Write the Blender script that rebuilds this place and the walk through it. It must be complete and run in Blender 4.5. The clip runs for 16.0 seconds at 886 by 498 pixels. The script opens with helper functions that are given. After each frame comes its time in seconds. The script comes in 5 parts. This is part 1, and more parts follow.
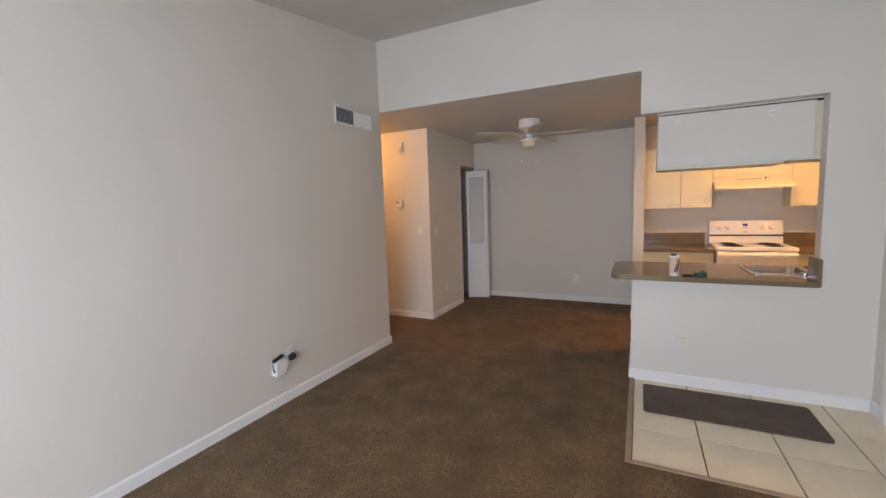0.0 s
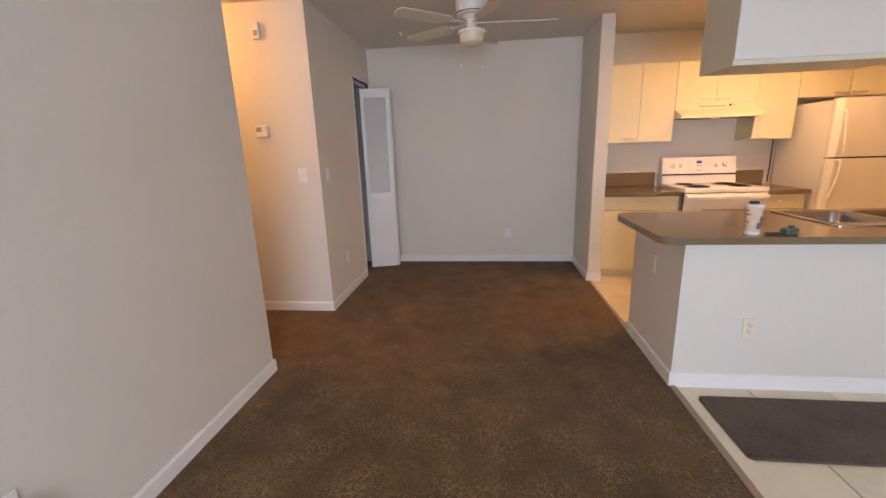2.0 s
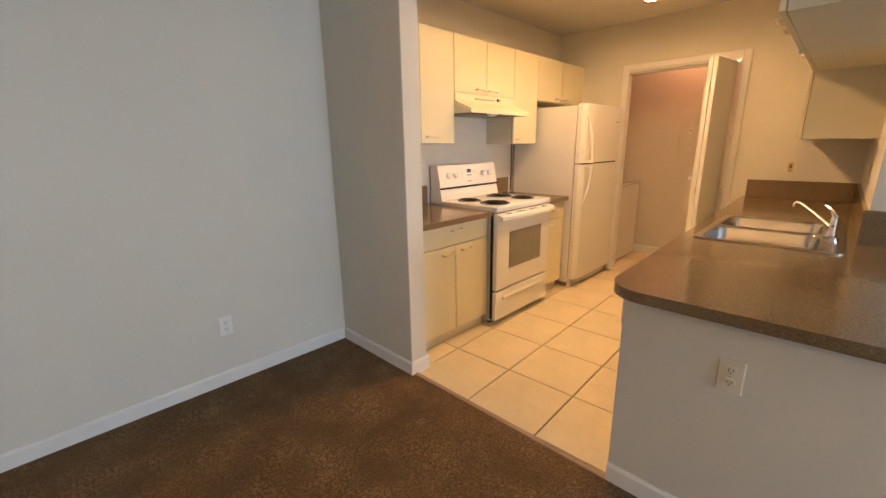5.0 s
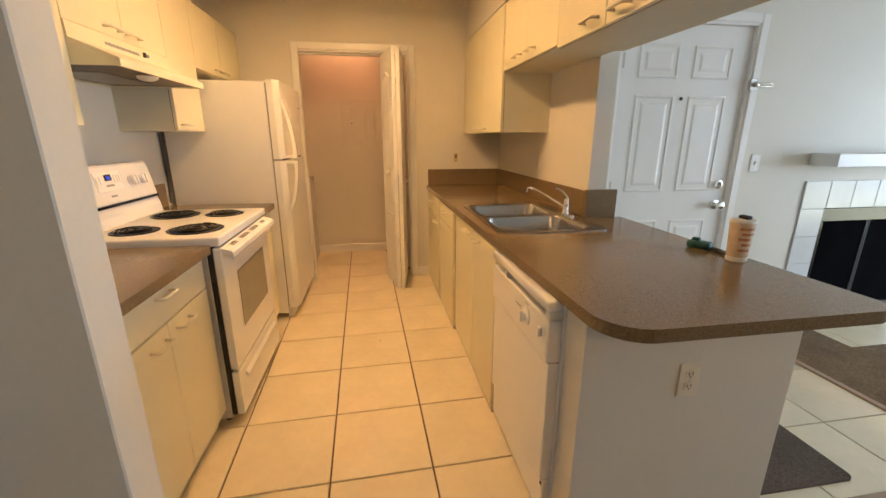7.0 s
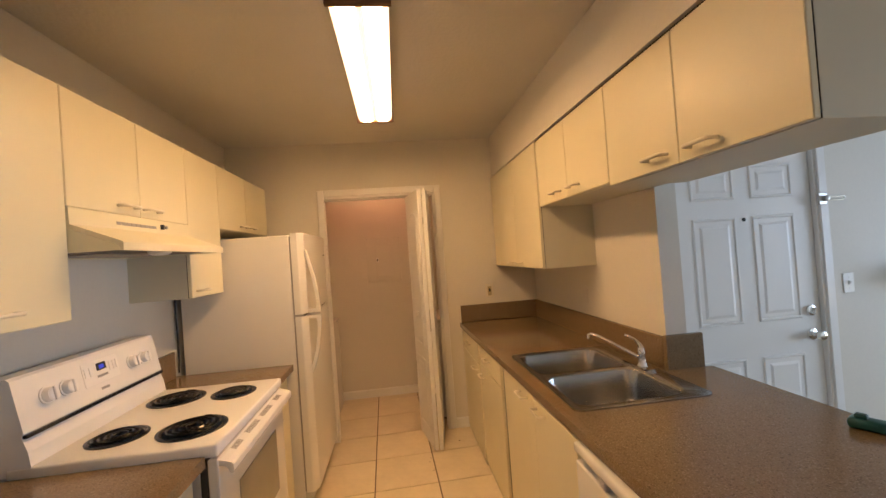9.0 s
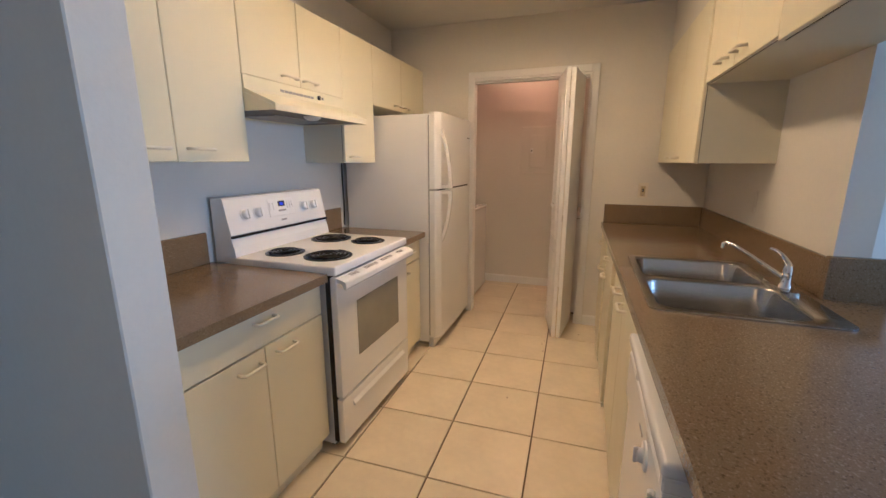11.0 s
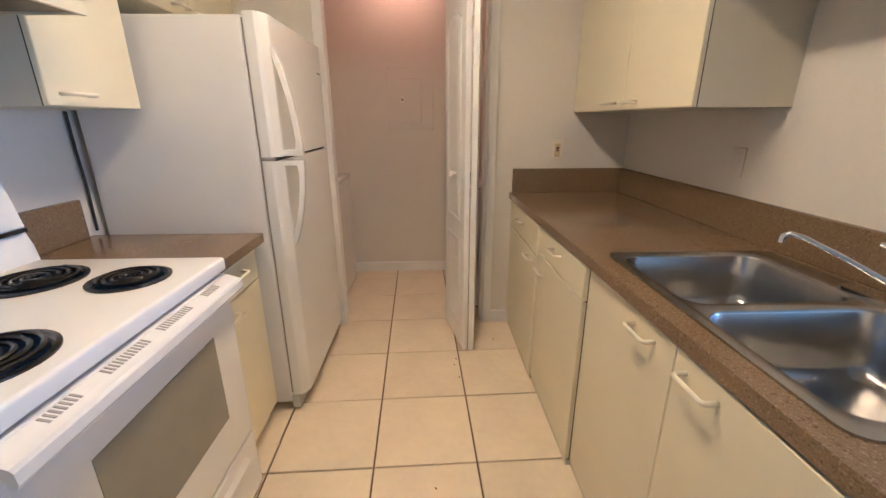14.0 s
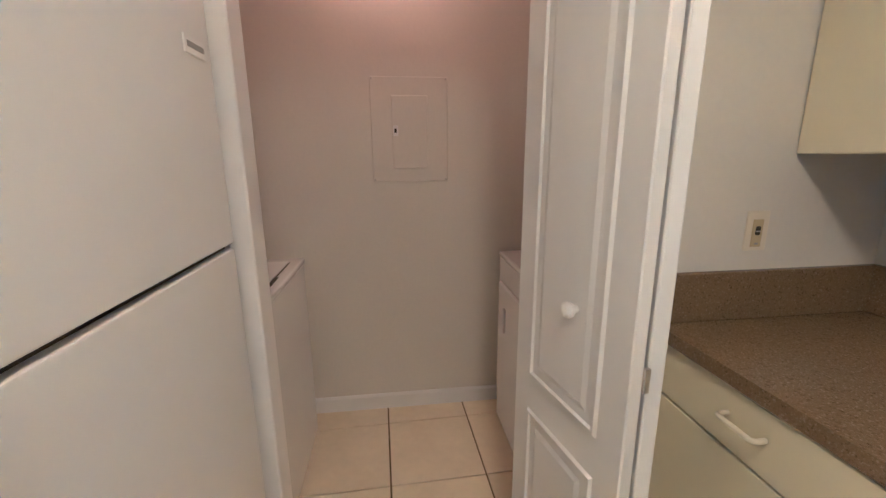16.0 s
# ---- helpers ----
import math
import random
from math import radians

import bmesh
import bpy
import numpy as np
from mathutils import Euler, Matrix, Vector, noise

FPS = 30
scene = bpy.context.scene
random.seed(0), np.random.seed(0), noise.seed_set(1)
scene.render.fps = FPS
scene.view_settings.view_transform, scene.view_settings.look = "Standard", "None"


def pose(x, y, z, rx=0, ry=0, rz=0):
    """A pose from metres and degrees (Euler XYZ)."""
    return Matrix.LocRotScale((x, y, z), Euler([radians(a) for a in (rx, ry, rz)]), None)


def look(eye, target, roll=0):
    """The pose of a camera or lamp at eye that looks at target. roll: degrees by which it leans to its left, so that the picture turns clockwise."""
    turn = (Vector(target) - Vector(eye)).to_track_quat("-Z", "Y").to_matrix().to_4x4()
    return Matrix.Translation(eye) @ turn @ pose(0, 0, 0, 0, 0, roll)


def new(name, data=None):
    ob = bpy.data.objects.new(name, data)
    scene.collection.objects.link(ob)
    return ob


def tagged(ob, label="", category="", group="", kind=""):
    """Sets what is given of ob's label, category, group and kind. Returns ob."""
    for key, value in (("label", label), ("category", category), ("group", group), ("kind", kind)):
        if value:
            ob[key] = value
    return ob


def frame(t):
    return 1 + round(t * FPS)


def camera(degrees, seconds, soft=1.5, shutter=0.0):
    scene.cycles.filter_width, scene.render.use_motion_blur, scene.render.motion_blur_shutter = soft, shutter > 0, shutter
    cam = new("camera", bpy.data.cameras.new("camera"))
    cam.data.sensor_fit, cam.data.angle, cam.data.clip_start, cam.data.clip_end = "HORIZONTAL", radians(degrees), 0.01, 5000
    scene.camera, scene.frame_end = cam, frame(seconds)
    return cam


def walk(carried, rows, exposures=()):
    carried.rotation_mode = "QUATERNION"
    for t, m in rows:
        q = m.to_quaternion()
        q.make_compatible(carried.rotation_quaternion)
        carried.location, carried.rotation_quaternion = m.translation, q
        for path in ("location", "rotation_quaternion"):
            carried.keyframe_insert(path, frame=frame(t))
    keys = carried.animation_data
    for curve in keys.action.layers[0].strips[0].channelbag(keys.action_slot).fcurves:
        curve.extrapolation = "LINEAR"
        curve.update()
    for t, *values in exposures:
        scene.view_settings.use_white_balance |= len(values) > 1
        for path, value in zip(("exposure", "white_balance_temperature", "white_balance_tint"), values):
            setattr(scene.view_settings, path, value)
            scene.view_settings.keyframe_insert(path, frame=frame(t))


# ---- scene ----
cam = camera(95.4, 16.0)
PATH = [
    (0, (0.349, 0.701, 1.513), (-0.525, 2.488, 1.307), -1.8),
    (0.5, (0.04, 0.988, 1.406), (-0.677, 2.829, 1.096), -2.0),
    (1, (-0.257, 1.33, 1.367), (-0.804, 3.208, 0.951), -2.0),
    (1.5, (-0.554, 1.707, 1.363), (-0.915, 3.613, 0.879), -1.8),
    (2, (-0.755, 2.155, 1.389), (-0.98, 4.084, 0.911), -1.8),
    (2.5, (-0.977, 2.592, 1.39), (-1.009, 4.534, 0.912), -1.3),
    (3, (-1.117, 3.049, 1.405), (-0.978, 4.991, 0.948), -1.1),
    (3.2, (-1.143, 3.24, 1.44), (-0.917, 5.18, 1.009), -1.1),
    (5.3, (-1.192, 4.811, 1.374), (0.362, 5.959, 0.857), -0.8),
    (5.5, (-1.148, 4.928, 1.369), (0.505, 5.922, 0.839), -0.8),
    (6, (-0.966, 5.243, 1.377), (0.883, 5.756, 0.814), -0.4),
    (6.5, (-0.82, 5.533, 1.366), (1.098, 5.568, 0.801), -0.1),
    (7, (-0.653, 5.701, 1.361), (1.248, 5.389, 0.826), 0.0),
    (7.5, (-0.465, 5.82, 1.385), (1.392, 5.219, 0.949), -0.2),
    (8, (-0.375, 5.898, 1.469), (1.48, 5.202, 1.2), -1.9),
    (8.5, (-0.334, 5.858, 1.516), (1.582, 5.293, 1.432), -3.6),
    (9, (-0.276, 5.741, 1.529), (1.71, 5.507, 1.554), -4.2),
    (9.2, (-0.257, 5.683, 1.529), (1.741, 5.6, 1.568), -4.3),
    (11.3, (-0.298, 5.316, 1.371), (1.505, 6.023, 0.87), -0.1),
    (11.5, (-0.277, 5.287, 1.352), (1.5, 6.005, 0.779), 0.2),
    (12, (-0.237, 5.256, 1.328), (1.485, 5.972, 0.604), 0.1),
    (12.5, (-0.171, 5.337, 1.292), (1.574, 5.904, 0.495), -0.1),
    (13, (0.009, 5.523, 1.307), (1.828, 5.817, 0.532), 0.0),
    (13.5, (0.33, 5.628, 1.329), (2.202, 5.701, 0.63), -0.1),
    (14, (0.708, 5.732, 1.354), (2.612, 5.669, 0.744), -0.2),
    (14.5, (1.095, 5.806, 1.388), (3.016, 5.678, 0.844), -0.1),
    (15, (1.518, 5.783, 1.41), (3.454, 5.675, 0.918), -0.6),
    (15.5, (1.868, 5.87, 1.369), (3.814, 5.717, 0.932), 0.1),
    (16, (2.231, 5.976, 1.395), (4.164, 5.734, 0.945), -0.4),
]
EXPOSURES = [(0.0, 0.12, 7000, 38), (1.5, 0.35, 7050, 42), (3.0, 0.50, 7000, 36), (5.5, 0.53, 6650, 26), (7.0, 0.44, 6700, 24), (8.0, 0.20, 6700, 28), (9.2, 0.07, 6150, 28), (11.3, 0.11, 4700, 22), (12.5, 0.38, 4700, 22), (14.0, 0.38, 4350, 20), (15.0, 0.38, 4250, 20), (16.0, 0.38, 4000, 17)]
walk(cam, [(t, look(eye, target, roll)) for t, eye, target, roll in PATH], EXPOSURES)

S_Y = -0.95                               # living room's south face
WINDOW_W, WINDOW_C = 94.0, (0.58, 0.83, 1.0)
LAWN_W, LAWN_C = 20.0, (0.86, 1.0, 0.74)
TUBE_C, TUBE_S = (1.0, 0.63, 0.245), 45.0
BULB_C, BULB_S = (1.0, 0.43, 0.175), 35.0
HALL_C, HALL_S = (1.0, 0.58, 0.20), 135.0

# ---- light ----
world = bpy.data.worlds.new("world")
scene.world = world
world.use_nodes = True
wn = world.node_tree.nodes
sky = wn.new("ShaderNodeTexSky")
sky.sky_type, sky.sun_disc = "NISHITA", False
sky.sun_elevation, sky.sun_rotation = radians(40), radians(20)
world.node_tree.links.new(sky.outputs[0], wn["Background"].inputs[0])
wn["Background"].inputs[1].default_value = 0.10

sun = new("sun", bpy.data.lights.new("sun", "SUN"))
sun.data.energy, sun.data.angle, sun.data.color = 1.0, radians(10), (1.0, 0.96, 0.9)
sun.matrix_basis = look((0, 20, 25), (0, 0, 0))

# daylight through the glass door: bluish from the sky above, greenish off the lawn below
for name, tall, z, watts, color, aim in (("sky_light", 1.25, 1.42, WINDOW_W, WINDOW_C, 0.9), ("lawn_light", 0.68, 0.42, LAWN_W, LAWN_C, 1.25)):
    lamp = new(name, bpy.data.lights.new(name, "AREA"))
    lamp.data.shape, lamp.data.size, lamp.data.size_y = "RECTANGLE", 2.3, tall
    lamp.data.energy, lamp.data.color = watts, color
    lamp.matrix_basis = look((-0.3, S_Y + 0.02, z), (-0.3, S_Y + 2.02, aim))

# ---- materials ----
def mat(name, color, rough=0.5, metal=0.0, var=0.08, scale=6.0, bump=0.0, bump_scale=180.0, spec=0.5, rand=0.0, fine=0.0, fine_scale=90.0, rough_var=0.0):
    """Colour with slow stains (var, scale), fine grain (fine), relief (bump) and a shift from object to object (rand)."""
    m = bpy.data.materials.new(name)
    m.use_nodes = True
    n, l = m.node_tree.nodes, m.node_tree.links
    b = n["Principled BSDF"]
    b.inputs["Roughness"].default_value, b.inputs["Metallic"].default_value = rough, metal
    b.inputs["Specular IOR Level"].default_value = spec
    co = n.new("ShaderNodeTexCoord")
    def value(sc, lo, hi, detail=4.0):
        t = n.new("ShaderNodeTexNoise")
        t.inputs["Scale"].default_value, t.inputs["Detail"].default_value = sc, detail
        l.new(co.outputs["Object"], t.inputs["Vector"])
        r = n.new("ShaderNodeMapRange")
        r.inputs["From Min"].default_value, r.inputs["From Max"].default_value = 0.3, 0.7
        r.inputs["To Min"].default_value, r.inputs["To Max"].default_value = lo, hi
        l.new(t.outputs[0], r.inputs["Value"])
        return r.outputs[0], t
    v, slow = value(scale, 1 - var, 1 + var)
    if fine:
        w, _ = value(fine_scale, 1 - fine, 1 + fine, 2.0)
        k = n.new("ShaderNodeMath"); k.operation = "MULTIPLY"
        l.new(v, k.inputs[0]); l.new(w, k.inputs[1]); v = k.outputs[0]
    if rand:
        o = n.new("ShaderNodeObjectInfo")
        r = n.new("ShaderNodeMapRange")
        r.inputs["To Min"].default_value, r.inputs["To Max"].default_value = 1 - rand, 1 + rand
        l.new(o.outputs["Random"], r.inputs["Value"])
        k = n.new("ShaderNodeMath"); k.operation = "MULTIPLY"
        l.new(v, k.inputs[0]); l.new(r.outputs[0], k.inputs[1]); v = k.outputs[0]
    x = n.new("ShaderNodeVectorMath"); x.operation = "SCALE"
    x.inputs[0].default_value = color
    l.new(v, x.inputs["Scale"])
    l.new(x.outputs[0], b.inputs["Base Color"])
    if rough_var:
        rv, _ = value(scale * 2.3, max(0.02, rough - rough_var), rough + rough_var)
        l.new(rv, b.inputs["Roughness"])
    if bump:
        t = n.new("ShaderNodeTexNoise")
        t.inputs["Scale"].default_value, t.inputs["Detail"].default_value = bump_scale, 3.0
        l.new(co.outputs["Object"], t.inputs["Vector"])
        u = n.new("ShaderNodeBump")
        u.inputs["Strength"].default_value, u.inputs["Distance"].default_value = bump, 0.004
        l.new(t.outputs[0], u.inputs["Height"])
        l.new(u.outputs[0], b.inputs["Normal"])
    return m


def glow(name, color, strength):
    m = bpy.data.materials.new(name)
    m.use_nodes = True
    b = m.node_tree.nodes["Principled BSDF"]
    b.inputs["Base Color"].default_value = (*(0.8 * c for c in color), 1)
    b.inputs["Emission Color"].default_value = (*color, 1)
    b.inputs["Emission Strength"].default_value = strength
    return m


def speckled(name, base, light, dark):
    """Brown laminate with pale and dark flecks."""
    m = mat(name, base, 0.16, var=0.04, scale=2.0, fine=0.07, fine_scale=500.0)
    n, l = m.node_tree.nodes, m.node_tree.links
    b = n["Principled BSDF"]
    last = b.inputs["Base Color"].links[0].from_socket
    co = n.new("ShaderNodeTexCoord")
    for color, sc, lo, hi, seed in ((light, 190.0, 0.58, 0.80, 0.0), (dark, 170.0, 0.57, 0.80, 7.0), (light, 420.0, 0.62, 0.82, 3.0)):
        mp = n.new("ShaderNodeMapping")
        mp.inputs["Location"].default_value = (seed, seed * 2, seed)
        mp.inputs["Scale"].default_value = (1.0, 1.0, 1.0)
        l.new(co.outputs["Object"], mp.inputs["Vector"])
        t = n.new("ShaderNodeTexNoise")
        t.inputs["Scale"].default_value, t.inputs["Detail"].default_value = sc, 1.0
        l.new(mp.outputs[0], t.inputs["Vector"])
        r = n.new("ShaderNodeMapRange")
        r.inputs["From Min"].default_value, r.inputs["From Max"].default_value = lo, hi
        l.new(t.outputs[0], r.inputs["Value"])
        mx = n.new("ShaderNodeMix"); mx.data_type = "RGBA"
        mx.inputs[7].default_value = (*color, 1)
        l.new(r.outputs[0], mx.inputs[0]); l.new(last, mx.inputs[6])
        last = mx.outputs[2]
    l.new(last, b.inputs["Base Color"])
    return m


def pile(name, dark, pale):
    """Cut-pile carpet: tufts a few millimetres wide, with trodden, paler patches."""
    m = mat(name, dark, 0.95, var=0.22, scale=2.4, fine=0.34, fine_scale=120.0, bump=1.0, bump_scale=150.0, spec=0.08)
    m.node_tree.nodes["Bump"].inputs["Distance"].default_value = 0.008
    n, l = m.node_tree.nodes, m.node_tree.links
    b = n["Principled BSDF"]
    last = b.inputs["Base Color"].links[0].from_socket
    co = n.new("ShaderNodeTexCoord")
    mask = None
    for sc, lo, hi in ((105.0, 0.45, 0.70), (5.0, 0.34, 0.68)):
        t = n.new("ShaderNodeTexNoise")
        t.inputs["Scale"].default_value, t.inputs["Detail"].default_value = sc, 4.0
        l.new(co.outputs["Object"], t.inputs["Vector"])
        r = n.new("ShaderNodeMapRange")
        r.inputs["From Min"].default_value, r.inputs["From Max"].default_value = lo, hi
        l.new(t.outputs[0], r.inputs["Value"])
        if mask is None:
            mask = r.outputs[0]
        else:
            k = n.new("ShaderNodeMath"); k.operation = "MULTIPLY"
            l.new(mask, k.inputs[0]); l.new(r.outputs[0], k.inputs[1]); mask = k.outputs[0]
    mx = n.new("ShaderNodeMix"); mx.data_type = "RGBA"
    mx.inputs[7].default_value = (*pale, 1)
    l.new(mask, mx.inputs[0]); l.new(last, mx.inputs[6])
    l.new(mx.outputs[2], b.inputs["Base Color"])
    b.inputs["Sheen Weight"].default_value = 0.15
    return m


PAINT = mat("wall_paint", (0.70, 0.668, 0.60), 0.6, var=0.03, scale=1.1, bump=0.10, bump_scale=85.0, fine=0.012, fine_scale=60.0)
CEIL = mat("ceiling_texture", (0.64, 0.62, 0.58), 0.8, var=0.03, scale=2.0, bump=0.6, bump_scale=48.0)
TRIM = mat("white_trim_paint", (0.80, 0.79, 0.77), 0.38, var=0.03, scale=5.0, bump=0.04)
DOORW = mat("white_door_paint", (0.78, 0.78, 0.77), 0.42, var=0.02, scale=3.0, bump=0.05, bump_scale=120.0)
CARPET = pile("brown_carpet", (0.130, 0.071, 0.026), (0.37, 0.228, 0.102))
MAT = pile("entry_mat_pile", (0.105, 0.070, 0.050), (0.17, 0.12, 0.09))
TILE = mat("cream_floor_tile", (0.80, 0.69, 0.50), 0.26, var=0.045, scale=3.5, rand=0.05, fine=0.02, fine_scale=28.0, bump=0.05, bump_scale=22.0)
GROUT = mat("brown_grout", (0.15, 0.10, 0.06), 0.9, var=0.25, scale=9.0, bump=0.4)
STRIP = mat("tan_edge_strip", (0.36, 0.25, 0.17), 0.5, var=0.1)
CREAM = mat("cream_laminate", (0.76, 0.70, 0.50), 0.38, var=0.025, scale=2.5, bump=0.05, bump_scale=60.0, rough_var=0.06)
CARC = mat("cabinet_box_laminate", (0.66, 0.62, 0.48), 0.5, var=0.04, scale=3.0)
# near-black colour that paints the shade inside cabinet gaps
GAP_SHADE = mat("gap_shade", (0.03, 0.022, 0.015), 0.8)
PULL = mat("cream_pull", (0.78, 0.72, 0.56), 0.3, var=0.03)
TOP = speckled("speckled_brown_laminate", (0.190, 0.132, 0.072), (0.315, 0.24, 0.155), (0.098, 0.064, 0.034))
ENAMEL = mat("white_enamel", (0.82, 0.81, 0.79), 0.2, var=0.015, scale=3.0)
FRIDGE = mat("pebbled_white_enamel", (0.76, 0.75, 0.73), 0.33, var=0.015, scale=3.0, bump=0.12, bump_scale=420.0)
GREYP = mat("grey_side_panel", (0.55, 0.55, 0.54), 0.45, var=0.04)
BLACK = mat("black_enamel", (0.012, 0.012, 0.012), 0.18, var=0.1)
COIL = mat("black_coil", (0.012, 0.011, 0.011), 0.2, var=0.2)
RUBBER = mat("black_plastic", (0.015, 0.015, 0.015), 0.5)
CHROME = mat("chrome", (0.80, 0.80, 0.80), 0.10, 1.0, var=0.03)
NICKEL = mat("satin_nickel", (0.55, 0.53, 0.50), 0.28, 1.0, var=0.05)
STEEL = mat("brushed_steel", (0.43, 0.425, 0.42), 0.25, 1.0, var=0.03, scale=3.0)
IVORY = mat("aged_ivory_plastic", (0.52, 0.43, 0.24), 0.4, var=0.05)
PLATE = mat("ivory_plate", (0.74, 0.68, 0.55), 0.35, var=0.02)
WHITEP = mat("white_plastic", (0.80, 0.79, 0.77), 0.35, var=0.02)
OVENGL = mat("oven_window", (0.27, 0.26, 0.215), 0.10, var=0.06)
WOOD = mat("brown_wood_end", (0.20, 0.10, 0.05), 0.45, var=0.2, scale=14.0)
HEARTH = mat("white_glazed_tile", (0.70, 0.72, 0.74), 0.18, var=0.04, rand=0.04)
SOOT = mat("black_firebox", (0.012, 0.012, 0.013), 0.6, var=0.3)
DGLASS = mat("dark_fire_glass", (0.006, 0.006, 0.007), 0.5, var=0.2, spec=0.0)
GREASE = mat("greasy_metal", (0.10, 0.082, 0.055), 0.45, 0.0, var=0.25, scale=14.0)
GREY = mat("grey_mark", (0.32, 0.31, 0.30), 0.5)
TEAL = mat("teal_plastic", (0.008, 0.075, 0.08), 0.35)
CUP = mat("cream_tumbler", (0.72, 0.58, 0.44), 0.25, var=0.10, scale=30.0)
PLUM = mat("plum_print", (0.20, 0.10, 0.12), 0.4, var=0.3, scale=60.0)
RUST = mat("rust_print", (0.46, 0.20, 0.10), 0.4, var=0.35, scale=90.0)
LAWN = mat("lawn", (0.07, 0.11, 0.04), 0.9, var=0.3, scale=1.0)
STUCCO = mat("stucco", (0.5, 0.48, 0.43), 0.9, var=0.1)
SCREENB = glow("blue_display", (0.03, 0.08, 0.8), 0.3)
TUBE = glow("fluorescent_diffuser", TUBE_C, TUBE_S)
TUBE_EDGE = glow("fluorescent_diffuser_edge", (1.0, 0.70, 0.38), 3.2)
TUBE_MID = glow("fluorescent_diffuser_groove", (1.0, 0.74, 0.42), 1.3)
BULB = glow("warm_globe", BULB_C, BULB_S)
HALLB = glow("hall_globe", HALL_C, HALL_S)
GLASS = bpy.data.materials.new("clear_glass")
GLASS.use_nodes = True
gb = GLASS.node_tree.nodes["Principled BSDF"]
gb.inputs["Transmission Weight"].default_value, gb.inputs["Roughness"].default_value, gb.inputs["IOR"].default_value = 1.0, 0.0, 1.45

# ---- building blocks ----
def origin_of(ob):
    p = Vector((0, 0, 0))
    while ob:
        p += ob.location
        ob = ob.parent
    return p


def thing(name, at, label, category, group="", kind=""):
    ob = new(name)
    ob.location = at
    ob.empty_display_size = 0.05
    return tagged(ob, label, category, group, kind)


def part(name, bm, material, parent=None, label="", smooth=False):
    """Links a bmesh, given in world metres, as one mesh object under a thing or a part."""
    bmesh.ops.recalc_face_normals(bm, faces=bm.faces[:])
    me = bpy.data.meshes.new(name)
    bm.to_mesh(me)
    bm.free()
    me.materials.append(material)
    if smooth:
        me.polygons.foreach_set("use_smooth", [True] * len(me.polygons))
        me.set_sharp_from_angle(angle=radians(35))
    ob = new(name, me)
    if parent:
        me.transform(Matrix.Translation(-origin_of(parent)))
        ob.parent = parent
    if label:
        ob["label"] = label
    return ob


def structure(name, bm, material, label="", category=""):
    return tagged(part(name, bm, material), label, category, kind="structure")


def solid(name, bm, material, label, category, group="", smooth=False):
    """A thing of one mesh, with its origin at its base."""
    c = [v.co for v in bm.verts]
    at = Vector(((min(v.x for v in c) + max(v.x for v in c)) / 2, (min(v.y for v in c) + max(v.y for v in c)) / 2, min(v.z for v in c)))
    ob = part(name, bm, material, smooth=smooth)
    ob.data.transform(Matrix.Translation(-at))
    ob.location = at
    return tagged(ob, label, category, group)


def box(bm, x0, x1, y0, y1, z0, z1, bevel=0.0, seg=1):
    vs = [bm.verts.new((x, y, z)) for x in (x0, x1) for y in (y0, y1) for z in (z0, z1)]
    fs = [bm.faces.new([vs[i] for i in q]) for q in ((0, 1, 3, 2), (4, 6, 7, 5), (0, 4, 5, 1), (2, 3, 7, 6), (0, 2, 6, 4), (1, 5, 7, 3))]
    if bevel:
        es = list({e for f in fs for e in f.edges})
        bmesh.ops.bevel(bm, geom=es, offset=bevel, segments=seg, profile=0.5, affect="EDGES")
    return bm


def B(x0, x1, y0, y1, z0, z1, bevel=0.0, seg=1):
    return box(bmesh.new(), x0, x1, y0, y1, z0, z1, bevel, seg)


def prism(bm, pts, axis, a, b):
    """Extrudes an outline along an axis from a to b; pts are the two other coordinates, in order."""
    def at(p, v):
        return {"x": (v, p[0], p[1]), "y": (p[0], v, p[1]), "z": (p[0], p[1], v)}[axis]
    lo = [bm.verts.new(at(p, a)) for p in pts]
    hi = [bm.verts.new(at(p, b)) for p in pts]
    bm.faces.new(lo)
    bm.faces.new(hi[::-1])
    for i in range(len(pts)):
        j = (i + 1) % len(pts)
        bm.faces.new((lo[i], lo[j], hi[j], hi[i]))
    return bm


def tube(bm, pts, r, seg=8):
    """A round bar along a line of points, closed at both ends; r may be one radius or one for each point."""
    pts = [Vector(p) for p in pts]
    rings = []
    side = None
    for i, p in enumerate(pts):
        d = (pts[min(i + 1, len(pts) - 1)] - pts[max(i - 1, 0)]).normalized()
        if side is None:
            side = d.orthogonal().normalized()
        side = (side - d * side.dot(d)).normalized()
        up = d.cross(side)
        rr = r[i] if isinstance(r, (list, tuple)) else r
        rings.append([bm.verts.new(p + rr * (math.cos(a) * side + math.sin(a) * up)) for a in (2 * math.pi * k / seg for k in range(seg))])
    for a, b in zip(rings, rings[1:]):
        for k in range(seg):
            bm.faces.new((a[k], a[(k + 1) % seg], b[(k + 1) % seg], b[k]))
    bm.faces.new(rings[0][::-1])
    bm.faces.new(rings[-1])
    return bm


